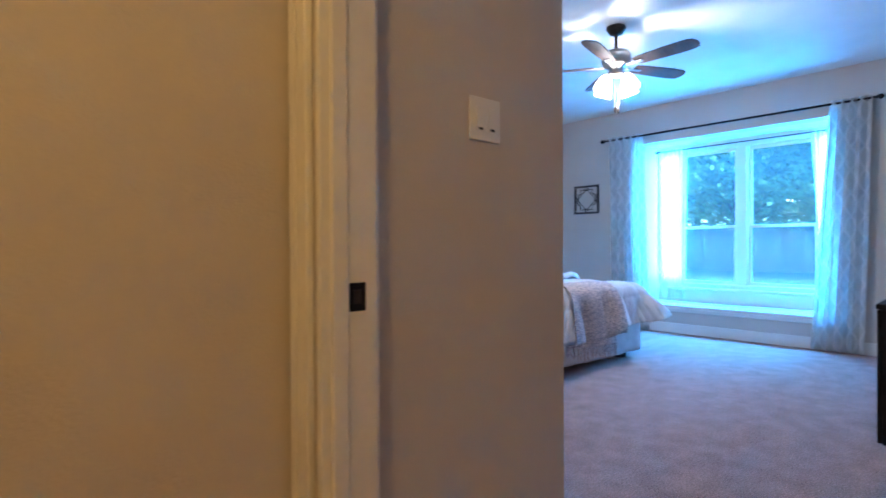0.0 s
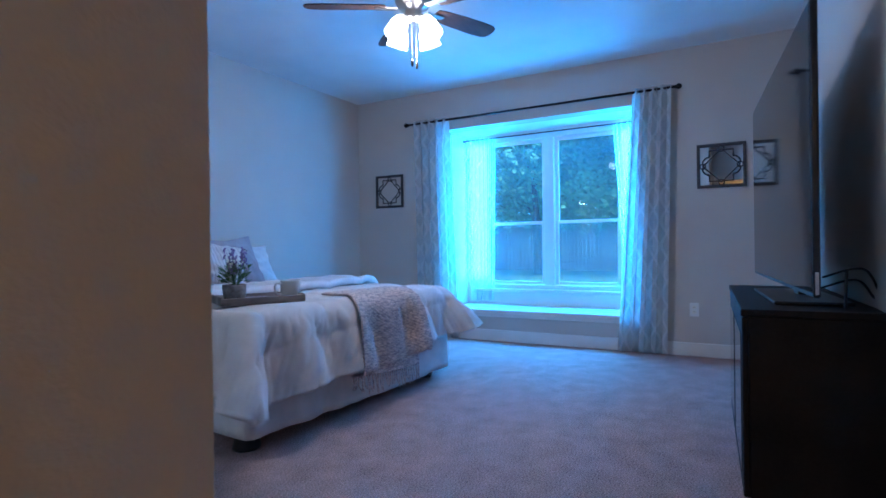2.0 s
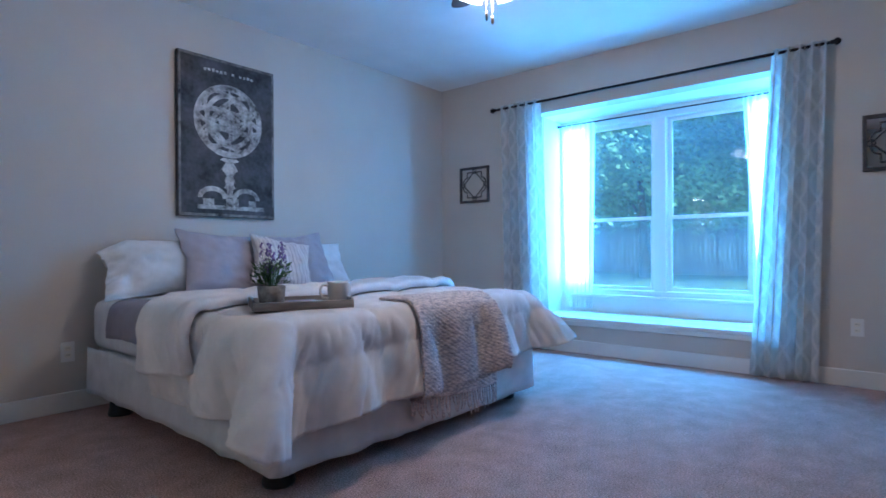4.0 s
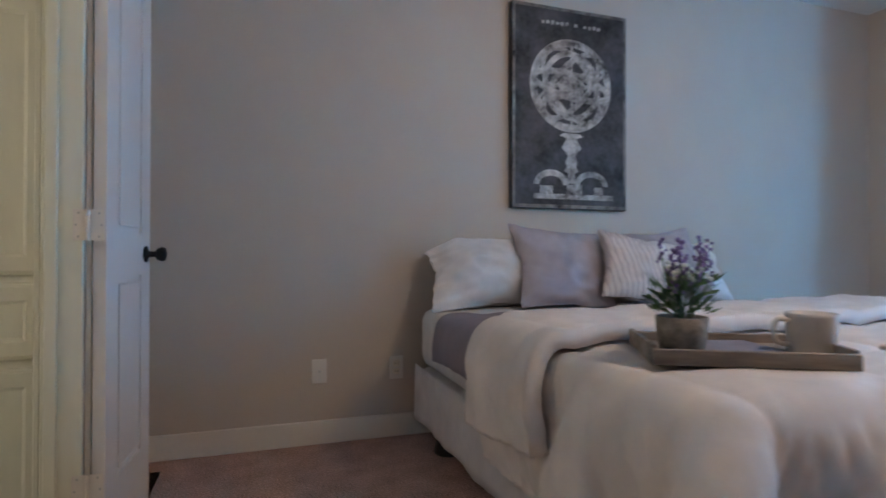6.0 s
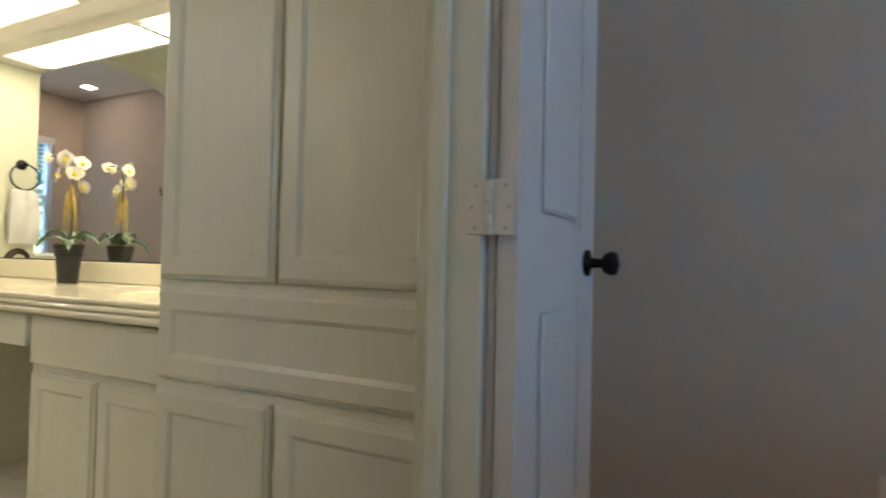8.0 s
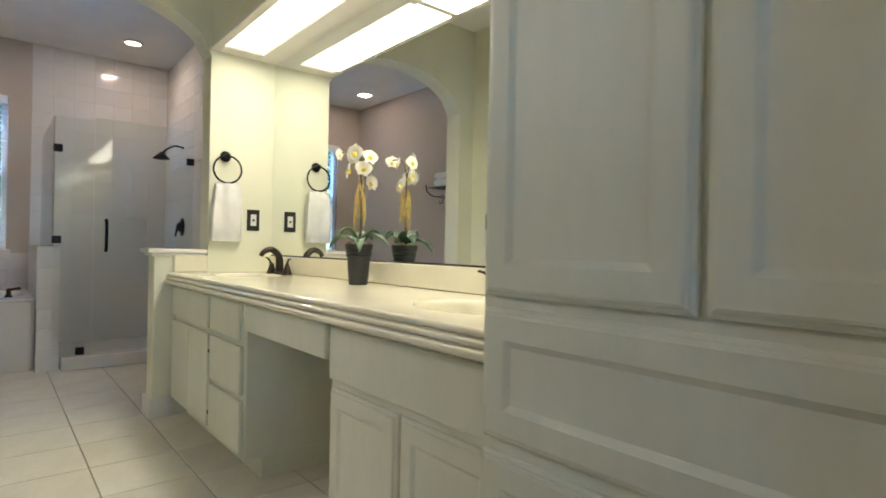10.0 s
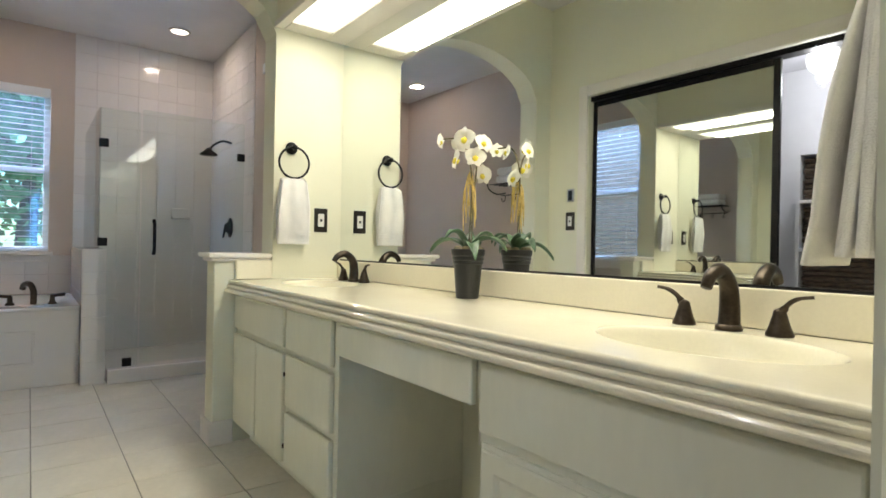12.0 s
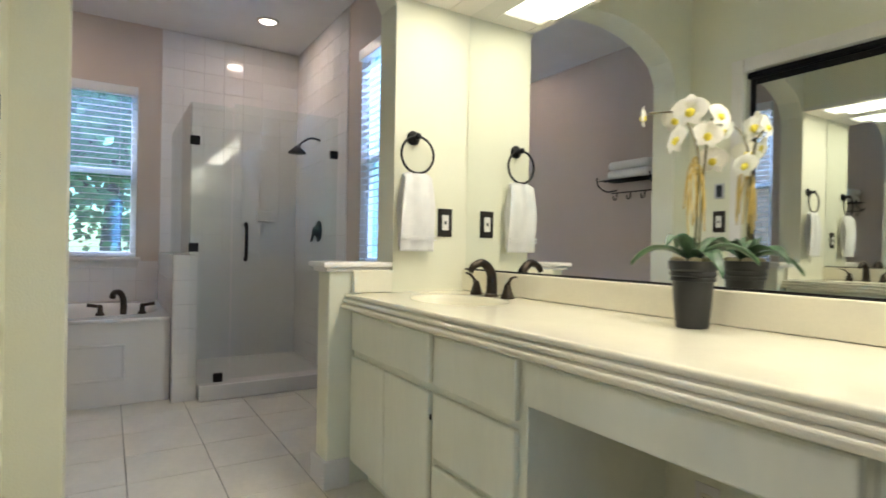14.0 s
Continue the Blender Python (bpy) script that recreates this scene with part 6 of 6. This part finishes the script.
def tree(at, height, spread, seed, leaves, low, big=1.0, leaf_size=1.0):
    r = random.Random(seed)
    t = thing("tree", at, "leafy green broadleaf tree beyond the window", "tree", "garden trees")
    part("trunk", tube(bend([(0, 0, 0), (0.08, 0.05, height * 0.25), (0.0, 0.15, height * 0.55), (0.1, 0.1, height * 0.9)], 5), [0.17 * (1 - 0.85 * i / 15) for i in range(16)], 10), BARK, t, smooth=True)
    bm = bmesh.new()
    tips = []
    for k in range(14):
        a, z0 = r.uniform(0, 6.28), height * r.uniform(0.22, 0.75)
        ln = spread * r.uniform(0.6, 1.0)
        e = Vector((ln * math.cos(a), ln * math.sin(a), z0 + ln * r.uniform(0.1, 0.7)))
        mid = e * 0.5 + Vector((0, 0, z0 * 0.55))
        tube(bend([(0, 0.1, z0), mid, e], 4), [0.06 - 0.006 * i for i in range(9)], 6, bm)
        tips += [mid, e]
    part("limbs", bm, BARK, t)
    verts, faces = [], []
    for k in range(leaves // 18):
        base = r.choice(tips)
        c = base + Vector((r.gauss(0, spread * 0.28), r.gauss(0, spread * 0.28), r.gauss(0, spread * 0.22)))
        if c.z < low:
            c.z = low + r.uniform(0, 0.6)
        for j in range(18):
            p = c + Vector((r.gauss(0, 0.16 * big), r.gauss(0, 0.16 * big), r.gauss(0, 0.13 * big)))
            d = Vector((r.uniform(-1, 1), r.uniform(-1, 1), r.uniform(-0.9, 0.4))).normalized()
            s = d.orthogonal().normalized()
            ln, w = leaf_size * r.uniform(0.10, 0.19), leaf_size * r.uniform(0.04, 0.07)
            i = len(verts)
            verts += [p, p + d * ln * 0.5 + s * w, p + d * ln, p + d * ln * 0.5 - s * w]
            faces.append((i, i + 1, i + 2, i + 3))
    me = bpy.data.meshes.new("crown")
    me.from_pydata(verts, [], faces)
    me.materials.append(FOLIAGE)
    cr = new("crown", me)
    cr.parent = t
    return t


for k, (tx, ty, th, tsp, nl) in enumerate(((21.0, 8.5, 8.5, 3.2, 17000), (21.5, 2.6, 8.2, 3.2, 17000), (26.0, 5.5, 10.5, 4.2, 18000), (26.5, -1.5, 10.0, 4.2, 15000), (27.0, 12.5, 10.0, 4.2, 15000), (31.0, 3.0, 12.0, 5.0, 15000), (31.0, 10.0, 12.0, 5.0, 15000))):
    tree((tx, ty, -0.06), th, tsp, k + 1, int(nl * 2.2), 2.0 if tx < 23 else 1.5, 1.9, 1.25)
tree((-8.2, 4.2, -0.06), 5.2, 2.3, 17, 18000, 0.4, 1.3)
tree((-9.6, 2.2, -0.06), 6.0, 2.4, 18, 14000, 0.4, 1.4)
tree((-10.2, 6.4, -0.06), 6.0, 2.4, 19, 14000, 0.4, 1.4)
# neighbouring brick house seen through the side window
house = thing("neighbour_house", (-2.2, 9.6, -0.06), "pink-red brick house wall across the side yard", "house")
part("wall_core", boxes((-4, 4, 0.02, 0.3, 0, 4.2)), MORTAR, house)
verts, faces = [], []
for row in range(54):
    for c in range(38):
        x, z = -4 + c * 0.21 + (0.105 if row % 2 else 0), row * 0.077
        i = len(verts)
        for xx in (x, x + 0.2):
            for yy in (0.0, 0.03):
                for zz in (z, z + 0.067):
                    verts.append((xx, yy, zz))
        faces += [tuple(i + k for k in q) for q in ((0, 1, 5, 4), (0, 4, 6, 2), (1, 3, 7, 5), (0, 2, 3, 1), (4, 5, 7, 6))]
me = bpy.data.meshes.new("brickwork")
me.from_pydata(verts, [], faces)
me.materials.append(BRICK)
bw = new("brickwork", me)
bw.parent = house
bw["kind"] = "stuff"
part("roof_edge", boxes((-4.2, 4.2, -0.3, 0.4, 4.2, 4.35)), TRIM, house)

# ---- tiles, last ----
floor_bath = bpy.data.objects["floor_bath"]
P = 0.335
me = None
for i in range(-7, 13):
    for j in range(-6, 4):
        x, y = -1.972 + i * P, 4.625 + j * P
        if x + P < -2.86 or x > 2.08 or y + P < 3.1 or y > 5.6:
            continue
        if x < -1.3 and y < 3.2:
            continue
        if me is None:
            o = part("tile", boxes((0.0025, P - 0.0025, 0.0025, P - 0.0025, -0.006, 0.0), bevel=0.0012), TILE, floor_bath)
            me = o.data
        else:
            o = new("tile", me)
            o.parent = floor_bath
        o.location = (x, y, 0.0)


def tile_field(name, parent, origin, du, dv, nu, nv, thick, material):
    """Square wall tiles with open joints: du, dv are the steps, thick the outward push."""
    du, dv, th = Vector(du), Vector(dv), Vector(thick)
    g, me = 0.004, None
    for a in range(nu):
        for b in range(nv):
            if me is None:
                bm = bmesh.new()
                v1 = [bm.verts.new(du * s + dv * t) for s, t in ((g, g), (1 - g, g), (1 - g, 1 - g), (g, 1 - g))]
                v2 = [bm.verts.new(du * s + dv * t + th) for s, t in ((0.010, 0.010), (0.990, 0.010), (0.990, 0.990), (0.010, 0.990))]
                bm.faces.new(v2)
                for k in range(4):
                    bm.faces.new((v1[k], v1[(k + 1) % 4], v2[(k + 1) % 4], v2[k]))
                o = part(name, bm, material, parent)
                me = o.data
            else:
                o = new(name, me)
                o.parent = parent
            o.location = Vector(origin) + du * a + dv * b


west, north = bpy.data.objects["wall_tub_west"], bpy.data.objects["wall_tub_north"]
part("grout_bed", boxes((TX + 0.0005, TX + 0.0025, 4.56, TN - 0.003, 0.0, HB - 0.002)), WHITEGROUT, west)
part("grout_bed", boxes((TX + 0.003, -2.76, TN - 0.0025, TN - 0.0005, 0.0, HB - 0.002)), WHITEGROUT, north)
part("grout_bed", boxes((TX + 0.0005, TX + 0.0025, 3.323, 4.554, 0.527, 0.84)), WHITEGROUT, west)
tile_field("tile", west, (TX + 0.001, 4.56, 0.02), (0, 0.1565, 0), (0, 0, 0.1488), 7, 18, (0.005, 0, 0), WHITETILE)
tile_field("tile", north, (TX + 0.007, TN - 0.001, 0.02), (0.154, 0, 0), (0, 0, 0.1488), 8, 18, (0, -0.005, 0), WHITETILE)
tile_field("tile", west, (TX + 0.001, 3.33, 0.53), (0, 0.153, 0), (0, 0, 0.153), 8, 2, (0.005, 0, 0), WHITETILE)
half = bpy.data.objects["shower_half_wall"]
tile_field("tile", half, (TUBX + 0.101, 4.557, 0.0), (0, 0.135, 0), (0, 0, 0.151), 1, 6, (0.004, 0, 0), WHITETILE)
tile_field("tile", half, (TX + 0.02, 4.556, 0.0), (0.147, 0, 0), (0, 0, 0.151), 8, 6, (0, -0.004, 0), WHITETILE)
tile_field("tile", half, (TX + 0.02, 4.557, 0.906), (0.147, 0, 0), (0, 0.135, 0), 8, 1, (0, 0, 0.004), WHITETILE)
